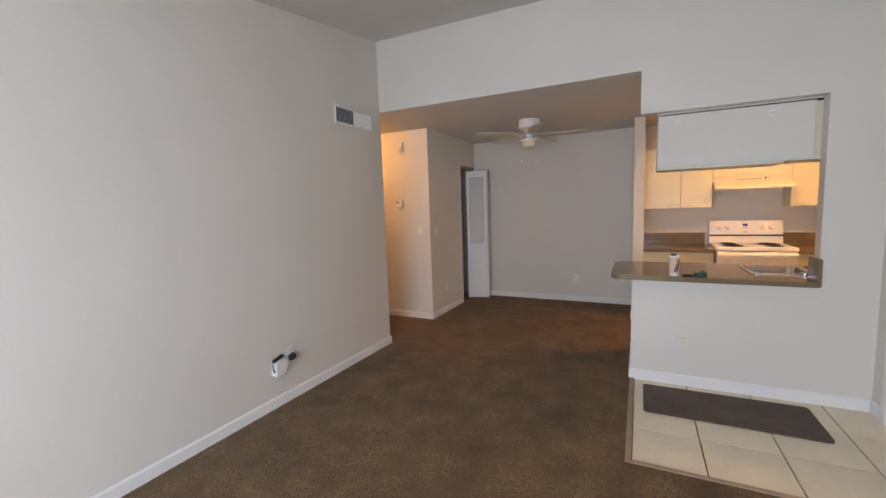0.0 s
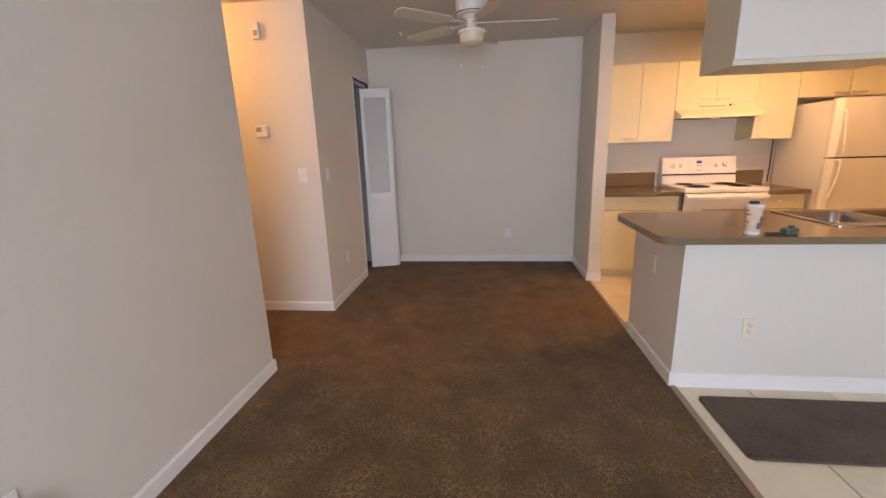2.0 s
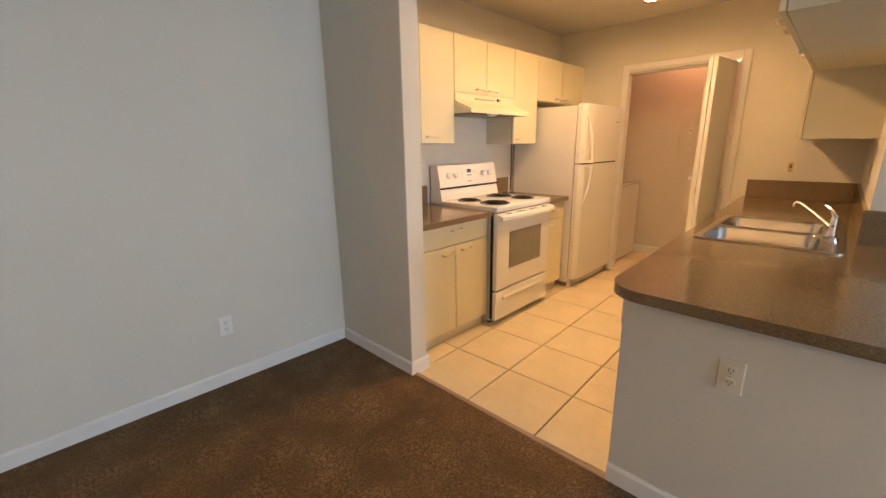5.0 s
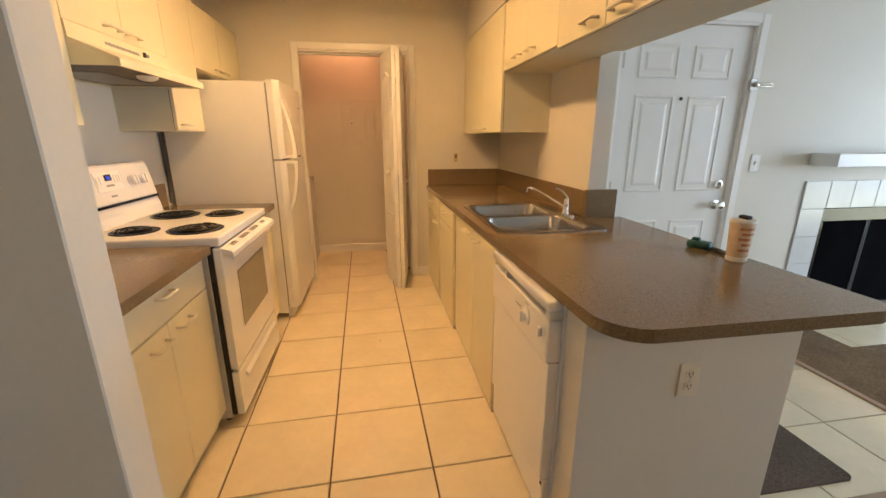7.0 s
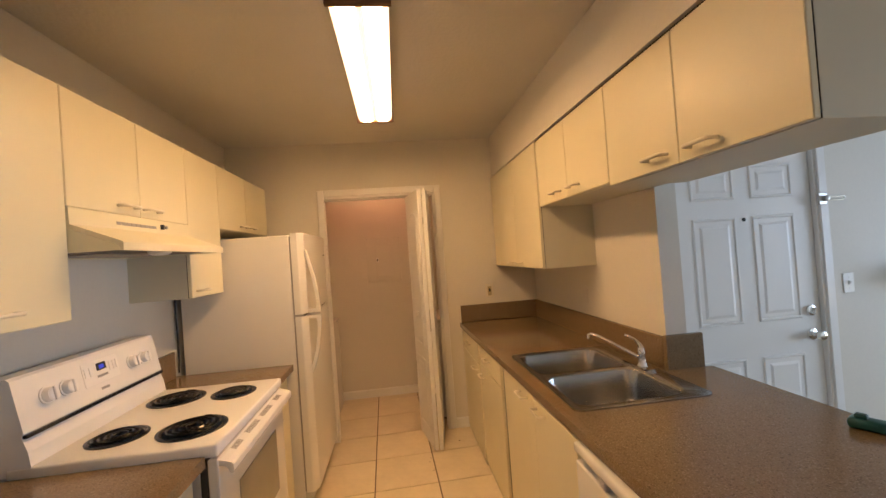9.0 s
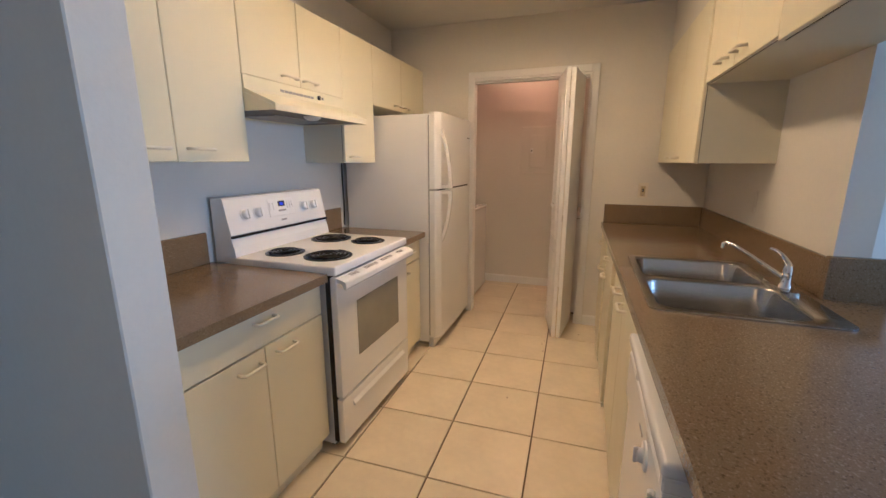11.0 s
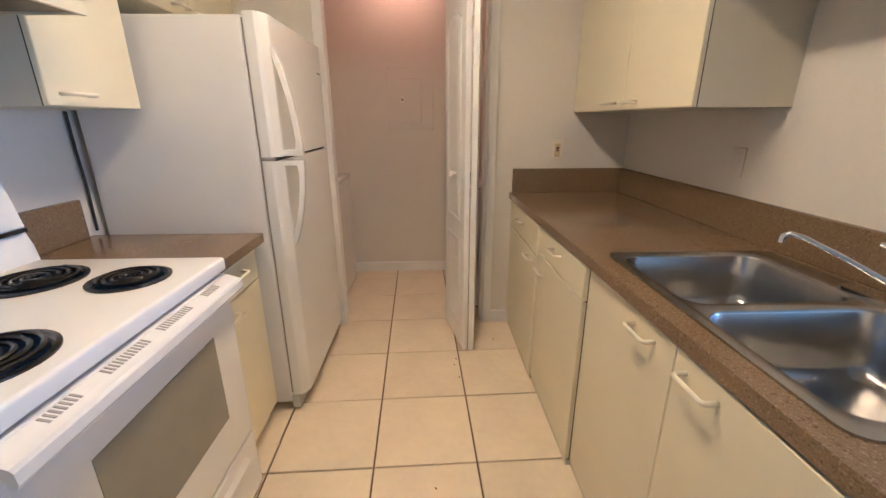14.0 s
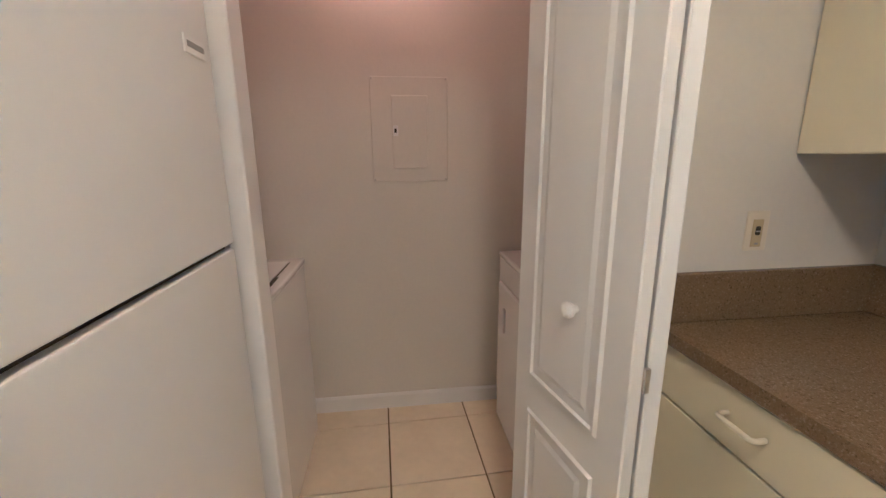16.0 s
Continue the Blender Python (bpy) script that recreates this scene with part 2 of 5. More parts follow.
def lathe(bm, c, prof, seg=24, axis="z"):
    """Turns a profile of (radius, height) round an axis through c."""
    rings = []
    for r, h in prof:
        ring = []
        for k in range(seg):
            a = 2 * math.pi * k / seg
            u, v = r * math.cos(a), r * math.sin(a)
            o = {"z": (u, v, h), "y": (u, h, v), "x": (h, u, v)}[axis]
            ring.append(bm.verts.new((c[0] + o[0], c[1] + o[1], c[2] + o[2])))
        rings.append(ring)
    for a, b in zip(rings, rings[1:]):
        for k in range(seg):
            bm.faces.new((a[k], a[(k + 1) % seg], b[(k + 1) % seg], b[k]))
    bm.faces.new(rings[0][::-1])
    bm.faces.new(rings[-1])
    return bm


def rounded(x0, x1, y0, y1, r, seg=6, corners=(1, 1, 1, 1)):
    """Outline of a rectangle with rounded corners: (x0,y0), (x1,y0), (x1,y1), (x0,y1)."""
    pts = []
    for (cx, cy, sx, sy, a0), on in zip(((x0, y0, 1, 1, 180), (x1, y0, -1, 1, 270), (x1, y1, -1, -1, 0), (x0, y1, 1, -1, 90)), corners):
        rr = r * on
        if not rr:
            pts.append((cx, cy))
            continue
        for k in range(seg + 1):
            a = radians(a0 + 90 * k / seg)
            pts.append((cx + sx * rr + rr * math.cos(a), cy + sy * rr + rr * math.sin(a)))
    return pts


def turned(bm, m):
    bmesh.ops.transform(bm, matrix=m, verts=bm.verts[:])
    return bm


# ---- plan ----
W_X, E_X = -2.163, 1.825                   # living room: west and east faces
H_Y0, H_Y1 = 4.398, 4.505                 # wall between living room and kitchen
N_Y = 7.10                                # north face of dining nook and kitchen
D_X = -2.15                               # west face of the dining nook
HALL_Y = 5.44
K_X = 3.258                               # kitchen's east face
L_X = 4.30                                # laundry's east face
LOW = 2.54                                # flat ceilings
def vault(y):
    return 2.60 + 0.149 * y


def sloped(x0, x1, y0, y1, z0):
    return prism(bmesh.new(), [(y0, z0), (y1, z0), (y1, vault(y1)), (y0, vault(y0))], "x", x0, x1)


bm = sloped(W_X - 0.1, W_X, S_Y - 0.1, 4.41, 0.0)
structure("wall_west", bm, PAINT, "off-white painted living room wall")
bm = bmesh.new()
box(bm, W_X - 0.1, 0.345, H_Y0, H_Y1, LOW, vault(H_Y0) + 0.1)
box(bm, 0.345, 1.50, H_Y0, H_Y1, 2.205, vault(H_Y0) + 0.1)
box(bm, 1.50, K_X + 0.1, H_Y0, H_Y1, 0, vault(H_Y0) + 0.1)
structure("wall_header", bm, PAINT, "off-white wall with a pass-through opening to the kitchen")
bm = bmesh.new()
box(bm, 0.30, 1.50, 4.397, H_Y1, 0, 0.868)
box(bm, 0.30, 0.415, H_Y1, 5.135, 0, 0.868)
structure("wall_peninsula", bm, PAINT, "low off-white wall under the breakfast counter")
bm = bmesh.new()
for y0, y1, z0, z1 in ((S_Y - 0.1, 1.50, 0, 0), (1.50, 2.425, 0.848, 0), (2.425, 3.255, 0, 0), (3.255, 4.195, 2.055, 0), (4.195, H_Y0, 0, 0)):
    prism(bm, [(y0, z0), (y1, z0), (y1, vault(y1)), (y0, vault(y0))], "x", E_X, E_X + 0.12)
structure("wall_east", bm, PAINT, "off-white wall with front door and fireplace")
bm = bmesh.new()
for x0, x1, z0 in ((W_X - 0.1, -1.55, 0), (-1.55, 0.95, 2.06), (0.95, E_X + 0.12, 0)):
    box(bm, x0, x1, S_Y - 0.12, S_Y, z0, vault(S_Y))
structure("wall_south", bm, PAINT, "off-white wall with a wide glass door opening")
bm = bmesh.new()
box(bm, -4.5, W_X - 0.1, 4.31, 4.41, 0, LOW)
structure("wall_hall_south", bm, PAINT, "off-white hallway wall")
bm = bmesh.new()
box(bm, -4.5, D_X, HALL_Y, HALL_Y + 0.1, 0, LOW)
box(bm, D_X - 0.1, D_X, HALL_Y + 0.1, 6.495, 0, LOW)
box(bm, D_X - 0.1, D_X, 6.495, 7.055, 2.15, LOW)
box(bm, D_X - 0.1, D_X, 7.055, N_Y, 0, LOW)
structure("wall_dining_west", bm, PAINT, "off-white wall with a closet opening")
bm = bmesh.new()
box(bm, -3.0, -2.9, HALL_Y + 0.1, N_Y, 0, LOW)
structure("wall_closet", bm, PAINT, "closet's plain back wall")
structure("wall_hall_end", B(-4.6, -4.5, 4.31, HALL_Y + 0.1, 0, LOW), PAINT, "hallway's end wall")
structure("wall_north", B(-3.0, L_X + 0.1, N_Y, N_Y + 0.1, 0, LOW), PAINT, "off-white back wall of dining nook and kitchen")
structure("wall_pillar", B(0.275, 0.40, 6.345, N_Y, 0, LOW, 0.004), PAINT, "short off-white wall between dining nook and kitchen")
bm = bmesh.new()
box(bm, K_X, K_X + 0.1, H_Y1, 5.375, 0, LOW)
box(bm, K_X, K_X + 0.1, 5.375, 6.340, 2.085, LOW)
box(bm, K_X, K_X + 0.1, 6.340, N_Y, 0, LOW)
structure("wall_laundry_door", bm, PAINT, "kitchen end wall with the laundry doorway")
structure("wall_laundry_east", B(L_X, L_X + 0.1, 4.6, N_Y, 0, LOW), PAINT, "laundry's back wall")
structure("wall_laundry_south", B(K_X + 0.1, L_X + 0.1, 4.5, 4.6, 0, LOW), PAINT, "laundry's side wall")
bm = bmesh.new()
box(bm, 0.47, K_X, H_Y1, 4.838, 2.196, LOW)
structure("soffit_1", bm, PAINT, "painted soffit over the wall cabinets")
bm = bmesh.new()
prism(bm, [(S_Y - 0.12, vault(S_Y - 0.12)), (H_Y1, vault(H_Y1)), (H_Y1, vault(H_Y1) + 0.1), (S_Y - 0.12, vault(S_Y - 0.12) + 0.1)], "x", W_X - 0.1, E_X + 0.12)
structure("ceiling_living", bm, CEIL, "sloping white textured ceiling")
bm = bmesh.new()
box(bm, -4.6, W_X - 0.1, 4.31, N_Y + 0.1, LOW, LOW + 0.1)
box(bm, W_X - 0.1, L_X + 0.1, H_Y1, N_Y + 0.1, LOW, LOW + 0.1)
box(bm, W_X - 0.1, -0.0, H_Y0, H_Y1, LOW - 0.004, LOW)
structure("ceiling_low", bm, CEIL, "flat white textured ceiling")

# floors
structure("floor_slab", B(-4.6, L_X + 0.1, S_Y - 0.12, N_Y + 0.1, -0.15, -0.012), GROUT, "dark grout bed under the tiles")
bm = bmesh.new()
box(bm, W_X, 0.30, S_Y, N_Y, -0.012, 0.006)
box(bm, 0.30, 1.295, S_Y, 3.155, -0.012, 0.006)
box(bm, 1.295, E_X, S_Y, 1.24, -0.012, 0.006)
box(bm, 1.295, E_X, 2.61, 3.155, -0.012, 0.006)
box(bm, -4.5, W_X, 4.41, HALL_Y, -0.012, 0.006)
box(bm, -2.9, W_X, HALL_Y + 0.1, N_Y, -0.012, 0.006)
structure("floor_carpet", bm, CARPET, "worn brown cut-pile carpet")
bm = bmesh.new()
box(bm, 0.295, 0.33, 3.13, 4.40, -0.01, 0.010, 0.003)
box(bm, 0.33, E_X, 3.13, 3.165, -0.01, 0.010, 0.003)
box(bm, 0.285, 0.312, 5.135, 6.345, -0.01, 0.010, 0.003)
structure("trim_floor_edge", bm, STRIP, "tan strip between carpet and tile")
# never in view: green sheet added to tint light entering from the south
structure("ground", B(-60, 60, -120, S_Y - 0.125, -0.3, -0.1), LAWN, "unseen lawn added to tint the daylight green")

# baseboards
def skirting(name, runs, h=0.088, t=0.013):
    """runs: (x0, y0, x1, y1, nx, ny) along a wall's face, with the way into the room."""
    bm = bmesh.new()
    for x0, y0, x1, y1, nx, ny in runs:
        a, b = min(x0, x1), max(x0, x1)
        c, d = min(y0, y1), max(y0, y1)
        if nx:
            o = [(x0, 0.0), (x0 + nx * t, 0.0), (x0 + nx * t, h - 0.012), (x0 + nx * t * 0.45, h), (x0, h)]
            prism(bm, o, "y", c, d)
        else:
            o = [(y0, 0.0), (y0 + ny * t, 0.0), (y0 + ny * t, h - 0.012), (y0 + ny * t * 0.45, h), (y0, h)]
            prism(bm, o, "x", a, b)
    return structure(name, bm, TRIM, "white painted baseboard")


skirting("baseboard_living", [(W_X, S_Y, W_X, 4.41, 1, 0), (W_X - 0.1, 4.41, W_X + 0.013, 4.41, 0, 1), (E_X, S_Y, E_X, 1.24, -1, 0), (E_X, 2.62, E_X, 3.19, -1, 0), (1.50, H_Y0, E_X, H_Y0, 0, -1), (E_X, 4.26, E_X, H_Y0, -1, 0)])
skirting("baseboard_peninsula", [(0.287, 4.397, 1.50, 4.397, 0, -1), (0.30, 4.397, 0.30, 5.135, -1, 0)])
skirting("baseboard_dining", [(-4.5, HALL_Y, D_X, HALL_Y, 0, -1), (D_X, HALL_Y - 0.013, D_X, 6.48, 1, 0), (D_X, N_Y, 0.275, N_Y, 0, -1), (0.275, 6.332, 0.275, N_Y, -1, 0), (0.275, 6.345, 0.413, 6.345, 0, -1), (0.40, 6.345, 0.40, 6.45, 1, 0)])
skirting("baseboard_kitchen", [(K_X, 5.14, K_X, 5.315, -1, 0), (L_X, 4.6, L_X, N_Y, -1, 0)])


def casing(name, axis, face, out, a0, a1, top, w=0.057, t=0.016, foot=0.0):
    """White door casing round an opening from a0 to a1 in the wall face; out: the way into the room."""
    bm = bmesh.new()
    f0, f1 = sorted((face, face + out * t))
    for u0, u1, z0, z1 in ((a0 - w, a0, foot, top + w), (a1, a1 + w, foot, top + w), (a0, a1, top, top + w)):
        if axis == "y":
            box(bm, f0, f1, u0, u1, z0, z1, 0.004)
        else:
            box(bm, u0, u1, f0, f1, z0, z1, 0.004)
    return structure(name, bm, TRIM, "white painted door casing")


casing("trim_laundry_casing", "y", K_X, -1, 5.375, 6.316, 2.085)
casing("trim_front_door_casing", "y", E_X, -1, 3.255, 4.195, 2.055)
bm = bmesh.new()
for y0, y1, z0, z1 in ((5.375, 5.39, 0, 2.085), (6.325, 6.340, 0, 2.085), (5.39, 6.325, 2.07, 2.085)):
    box(bm, K_X - 0.004, K_X + 0.104, y0, y1, z0, z1)
structure("trim_laundry_jamb", bm, TRIM, "white door jamb")
bm = bmesh.new()
for y0, y1, z0, z1 in ((3.255, 3.27, 0, 2.055), (4.18, 4.195, 0, 2.055), (3.27, 4.18, 2.04, 2.055)):
    box(bm, E_X - 0.004, E_X + 0.12, y0, y1, z0, z1)
structure("trim_front_door_jamb", bm, TRIM, "white door jamb")
bm = bmesh.new()
for y0, y1, z0, z1 in ((6.48, 6.495, 0, 2.165), (7.055, 7.07, 0, 2.165), (6.495, 7.055, 2.15, 2.165)):
    box(bm, D_X - 0.1, D_X + 0.006, y0, y1, z0, z1)
structure("trim_closet_jamb", bm, TRIM, "white closet jamb")
# glass door in the south wall
win = thing("window_1", (-0.3, S_Y - 0.06, 0), "wide sliding glass door with white frame", "window", kind="structure")
bm = bmesh.new()
for x0, x1, z0, z1 in ((-1.55, -1.49, 0, 2.06), (0.89, 0.95, 0, 2.06), (-1.49, 0.89, 2.0, 2.06), (-1.49, 0.89, 0, 0.05), (-0.33, -0.27, 0.05, 2.0)):
    box(bm, x0, x1, S_Y - 0.09, S_Y - 0.03, z0, z1, 0.004)
part("window_frame", bm, TRIM, win)
for x0, x1 in ((-1.49, -0.33), (-0.27, 0.89)):
    p = part("pane", B(x0, x1, S_Y - 0.064, S_Y - 0.058, 0.05, 2.0), GLASS, win)
    p.visible_shadow = False

# ---- kitchen cabinets and counters ----
def pull_mesh(width=0.10, out=0.032):
    """A round wire pull along x, standing out towards +y from the origin."""
    bm = bmesh.new()
    h = width / 2
    pts = [(-h, 0, 0), (-h, out * 0.7, 0), (-h + 0.003, out * 0.9, 0), (-h + 0.009, out, 0), (h - 0.009, out, 0), (h - 0.003, out * 0.9, 0), (h, out * 0.7, 0), (h, 0, 0)]
    tube(bm, pts, 0.0062, 8)
    bmesh.ops.recalc_face_normals(bm, faces=bm.faces[:])
    me = bpy.data.meshes.new("pull")
    bm.to_mesh(me)
    bm.free()
    me.polygons.foreach_set("use_smooth", [True] * len(me.polygons))
    me.materials.append(PULL)
    return me


PULL_ME = pull_mesh()


def pull(parent, x, y, z, facing):
    ob = new("handle", PULL_ME)
    ob.parent = parent
    ob.location = Vector((x, y, z)) - origin_of(parent)
    if facing < 0:
        ob.rotation_euler = (0, 0, math.pi)
    return ob


def cabinet(name, label, x0, x1, back, front, z0, z1, fronts, group, toe=0.0):
    """A cabinet along x. back, front: y of its back and of its fronts' face. fronts: (kind, x0, x1, z0, z1, pull x, pull z)."""
    f = 1 if front > back else -1
    root = thing(name, ((x0 + x1) / 2, (back + front) / 2, z0), label, "cabinet", group)
    face = front - f * 0.019
    y0, y1 = sorted((back, face - f * 0.002))
    part("body", B(x0 + 0.001, x1 - 0.001, y0, y1, z0 + toe, z1), CARC, root)
    if toe:
        t0, t1 = sorted((back, face - f * (0.03 if toe > 0.05 else -0.012)))
        part("toe_kick", B(x0 + 0.001, x1 - 0.001, t0, t1, z0, z0 + toe), CARC, root)
    # dark sheet behind the fronts, so the slits between them look shaded
    g0, g1 = sorted((face - f * 0.002, face))
    part("gap", B(x0 + 0.002, x1 - 0.002, g0, g1, z0 + toe + 0.002, z1 - 0.002), GAP_SHADE, root)
    for kind, a, b, c, d, px, pz in fronts:
        p0, p1 = sorted((face, front))
        door = part(kind, B(a + 0.0015, b - 0.0015, p0, p1, c + 0.0015, d - 0.0015, 0.0025), CREAM, root)
        pull(door, px, front, pz, f)
    return root


UF, UB = 6.797, N_Y            # wall cabinets over the stove: front and back
SF, SB = 4.843, H_Y1          # wall cabinets over the sink
UT = 2.178
G = "cream kitchen wall cabinets"
LAB = "cream laminate wall cabinet with bar pulls"
cabinet("wall_cabinet", LAB + " beside range hood", 0.40, 1.17, UB, UF, 1.40, UT, [("door", 0.40, 0.825, 1.40, UT, 0.735, 1.45), ("door", 0.825, 1.17, 1.40, UT, 0.92, 1.45)], G)
cabinet("wall_cabinet", "short " + LAB + " over hood", 1.17, 1.948, UB, UF, 1.775, UT, [("door", 1.17, 1.56, 1.775, UT, 1.47, 1.81), ("door", 1.56, 1.948, 1.775, UT, 1.63, 1.81)], G)
cabinet("wall_cabinet", "narrow " + LAB + " beside fridge", 1.948, 2.33, UB, UF, 1.394, UT, [("door", 1.948, 2.33, 1.394, UT, 2.045, 1.43)], G)
cabinet("wall_cabinet", "short " + LAB + " over fridge", 2.33, 3.256, UB, UF, 1.785, UT, [("door", 2.33, 2.79, 1.785, UT, 2.71, 1.82), ("door", 2.79, 3.256, 1.785, UT, 2.87, 1.82)], G)
hang = cabinet("wall_cabinet", "short " + LAB + " hung above breakfast counter", 0.473, 1.297, SB, SF, 1.757, UT, [("door", 0.473, 0.883, 1.757, UT, 0.779, 1.795), ("door", 0.883, 1.297, 1.757, UT, 0.985, 1.80)], G)
cabinet("wall_cabinet", "short " + LAB + " over sink", 1.297, 2.115, SB, SF, 1.772, UT, [("door", 1.297, 1.703, 1.772, UT, 1.618, 1.817), ("door", 1.703, 2.115, 1.772, UT, 1.832, 1.82)], G)
cabinet("wall_cabinet", "tall " + LAB + " in corner", 2.108, 3.256, SB, SF + 0.01, 1.392, UT, [("door", 2.108, 2.618, 1.392, UT, 2.54, 1.424), ("door", 2.618, 3.256, 1.392, UT, 2.738, 1.426)], G)
# shadow line under the soffit, painted as a dark filler strip
structure("trim_soffit_gap", B(0.475, K_X, SB, SF - 0.022, UT, 2.196), GAP_SHADE, "dark strip painted as shade between wall cabinets and soffit")
# painted back of the hung cabinets, seen through the pass-through
part("back_panel", B(0.473, 1.458, H_Y1 - 0.012, H_Y1 - 0.001, 1.782, 2.185, 0.001), PAINT, hang, "off-white painted back panel")
for x in (0.613, 1.21):
    hk = part("hook_plate", B(x - 0.018, x + 0.018, H_Y1 - 0.017, H_Y1 - 0.012, 2.11, 2.152, 0.002), TRIM, hang, "small white hook plate")
    part("hook", tube(bmesh.new(), [(x, H_Y1 - 0.017, 2.13), (x, H_Y1 - 0.03, 2.128), (x, H_Y1 - 0.034, 2.118)], 0.004, 6), NICKEL, hk)

BF, BB = 6.462, N_Y            # base cabinets by the stove
PF, PB = 5.19, H_Y1           # base cabinets by the sink
CZ0, CZ1 = 0.874, 0.912       # counter's underside and top
G2 = "cream kitchen base cabinets"
cabinet("base_cabinet", "cream laminate base cabinet with drawer beside stove", 0.40, 1.165, BB, BF, 0, CZ0, [("drawer", 0.40, 1.165, 0.722, 0.866, 0.815, 0.825), ("door", 0.40, 0.81, 0.092, 0.719, 0.728, 0.668), ("door", 0.81, 1.165, 0.092, 0.719, 0.915, 0.675)], G2, 0.087)
cabinet("base_cabinet", "narrow cream laminate base cabinet beside fridge", 1.952, 2.33, BB, BF, 0, CZ0, [("drawer", 1.952, 2.33, 0.722, 0.866, 2.14, 0.80), ("door", 1.952, 2.33, 0.092, 0.719, 2.05, 0.665)], G2, 0.087)
cabinet("base_cabinet", "cream laminate base cabinet with drawer in corner", 2.583, 3.256, PB, PF + 0.016, 0, CZ0, [("drawer", 2.583, 3.256, 0.71, 0.868, 2.932, 0.80), ("door", 2.583, 3.256, 0.03, 0.707, 2.70, 0.665)], G2, 0.025)
cabinet("base_cabinet", "cream laminate base cabinet with drawer by sink", 1.998, 2.583, PB, PF + 0.006, 0, CZ0, [("drawer", 1.998, 2.583, 0.735, 0.868, 2.306, 0.818), ("door", 1.998, 2.583, 0.03, 0.732, 2.497, 0.66)], G2, 0.025)
cabinet("base_cabinet", "two-door cream laminate cabinet under sink", 1.05, 1.998, PB, PF - 0.013, 0, 0.60, [("door", 1.05, 1.49, 0.03, 0.866, 1.395, 0.825), ("door", 1.49, 1.998, 0.03, 0.866, 1.625, 0.825)], G2, 0.025)

# worktops
def slab(outline, hole=None):
    """A counter with an outline and one rectangular cut-out, as one closed shell."""
    bm = bmesh.new()
    loops = []
    for z in (CZ0, CZ1):
        es, at = [], []
        for o in [outline] + ([hole] if hole else []):
            vs = [bm.verts.new((x, y, z)) for x, y in o]
            es += [bm.edges.new((vs[k], vs[(k + 1) % len(vs)])) for k in range(len(vs))]
            at.append(vs)
        bmesh.ops.triangle_fill(bm, edges=es, use_beauty=True)
        loops.append(at)
    for lo, hi in zip(*loops):
        for k in range(len(lo)):
            m = (k + 1) % len(lo)
            bm.faces.new((lo[k], lo[m], hi[m], hi[k]))
    return bm


def worktop(name, label, bm, splashes, at):
    root = thing(name, at, label, "worktop")
    part("top", bm, TOP, root)
    for s in splashes:
        part("backsplash", B(*s, 0.003), TOP, root)
    return root


rect = lambda a, b, c, d: [(a, c), (b, c), (b, d), (a, d)]
SX0, SX1, SY0, SY1 = 1.165, 1.988, 4.588, 5.105
CF, CW = 5.222, 5.160              # the front runs slightly out of square
end = rounded(0.138, 1.0, 4.300, CW, 0.13, 10, (0.6, 0, 0, 1))
ol = end[:11] + [(1.478, 4.300), (1.478, H_Y1), (K_X, H_Y1), (K_X, CF)] + end[13:]
worktop("peninsula_worktop", "speckled brown laminate breakfast counter with sink cut-out", slab(ol, rect(SX0, SX1, SY0, SY1)),
        [(1.50, K_X, H_Y1, H_Y1 + 0.02, CZ1, 1.062), (K_X - 0.02, K_X, H_Y1 + 0.02, CF - 0.015, CZ1, 1.062), (1.474, 1.50, 4.335, H_Y1 + 0.02, CZ0, 1.071)], (0.9, 4.8, CZ0))
worktop("stove_side_worktop", "short speckled brown laminate worktop beside stove", slab(rect(0.40, 1.169, 6.422, N_Y)), [(0.40, 1.142, N_Y - 0.02, N_Y, CZ1, 1.066)], (0.78, 6.75, CZ0))
worktop("fridge_side_worktop", "narrow speckled brown laminate worktop beside fridge", slab(rect(1.95, 2.338, 6.422, N_Y)), [(1.95, 2.296, N_Y - 0.02, N_Y, CZ1, 1.066)], (2.12, 6.75, CZ0))

# sink
def bowl(bm, x0, x1, y0, y1, z0, z1, r=0.06):
    loops = []
    for k, (ins, z) in enumerate(((0.0, z1), (0.003, z1 - 0.002), (0.006, z1 - 0.008), (0.012, z0 + 0.055), (0.016, z0 + 0.034), (0.025, z0 + 0.018), (0.042, z0 + 0.007), (0.07, z0 + 0.002), (0.12, z0))):
        loops.append([bm.verts.new((x, y, z)) for x, y in rounded(x0 + ins, x1 - ins, y0 + ins, y1 - ins, max(0.012, r - ins * 0.35), 7)])
    n = len(loops[0])
    for a, b in zip(loops, loops[1:]):
        for i in range(n):
            bm.faces.new((a[i], a[(i + 1) % n], b[(i + 1) % n], b[i]))
    bm.faces.new(loops[-1])
    return loops[0]


sink = thing("kitchen_sink", (1.62, 4.83, CZ1), "double-bowl brushed steel sink set in counter", "sink")
bm = bmesh.new()
zr = CZ1 + 0.006
X0, X1, Y0, Y1 = 1.147, 2.006, 4.560, 5.128
xm = (X0 + X1) / 2
cuts = ((X0 + 0.035, xm - 0.018, Y0 + 0.085, Y1 - 0.03), (xm + 0.018, X1 - 0.035, Y0 + 0.085, Y1 - 0.03))
outer = [bm.verts.new((x, y, zr)) for x, y in rounded(X0, X1, Y0, Y1, 0.04, 5)]
edge = [bm.edges.new((outer[i], outer[(i + 1) % len(outer)])) for i in range(len(outer))]
for c in cuts:
    lp = bowl(bm, *c, 0.735, zr)
    edge += [bm.edges.get((lp[i], lp[(i + 1) % len(lp)])) for i in range(len(lp))]
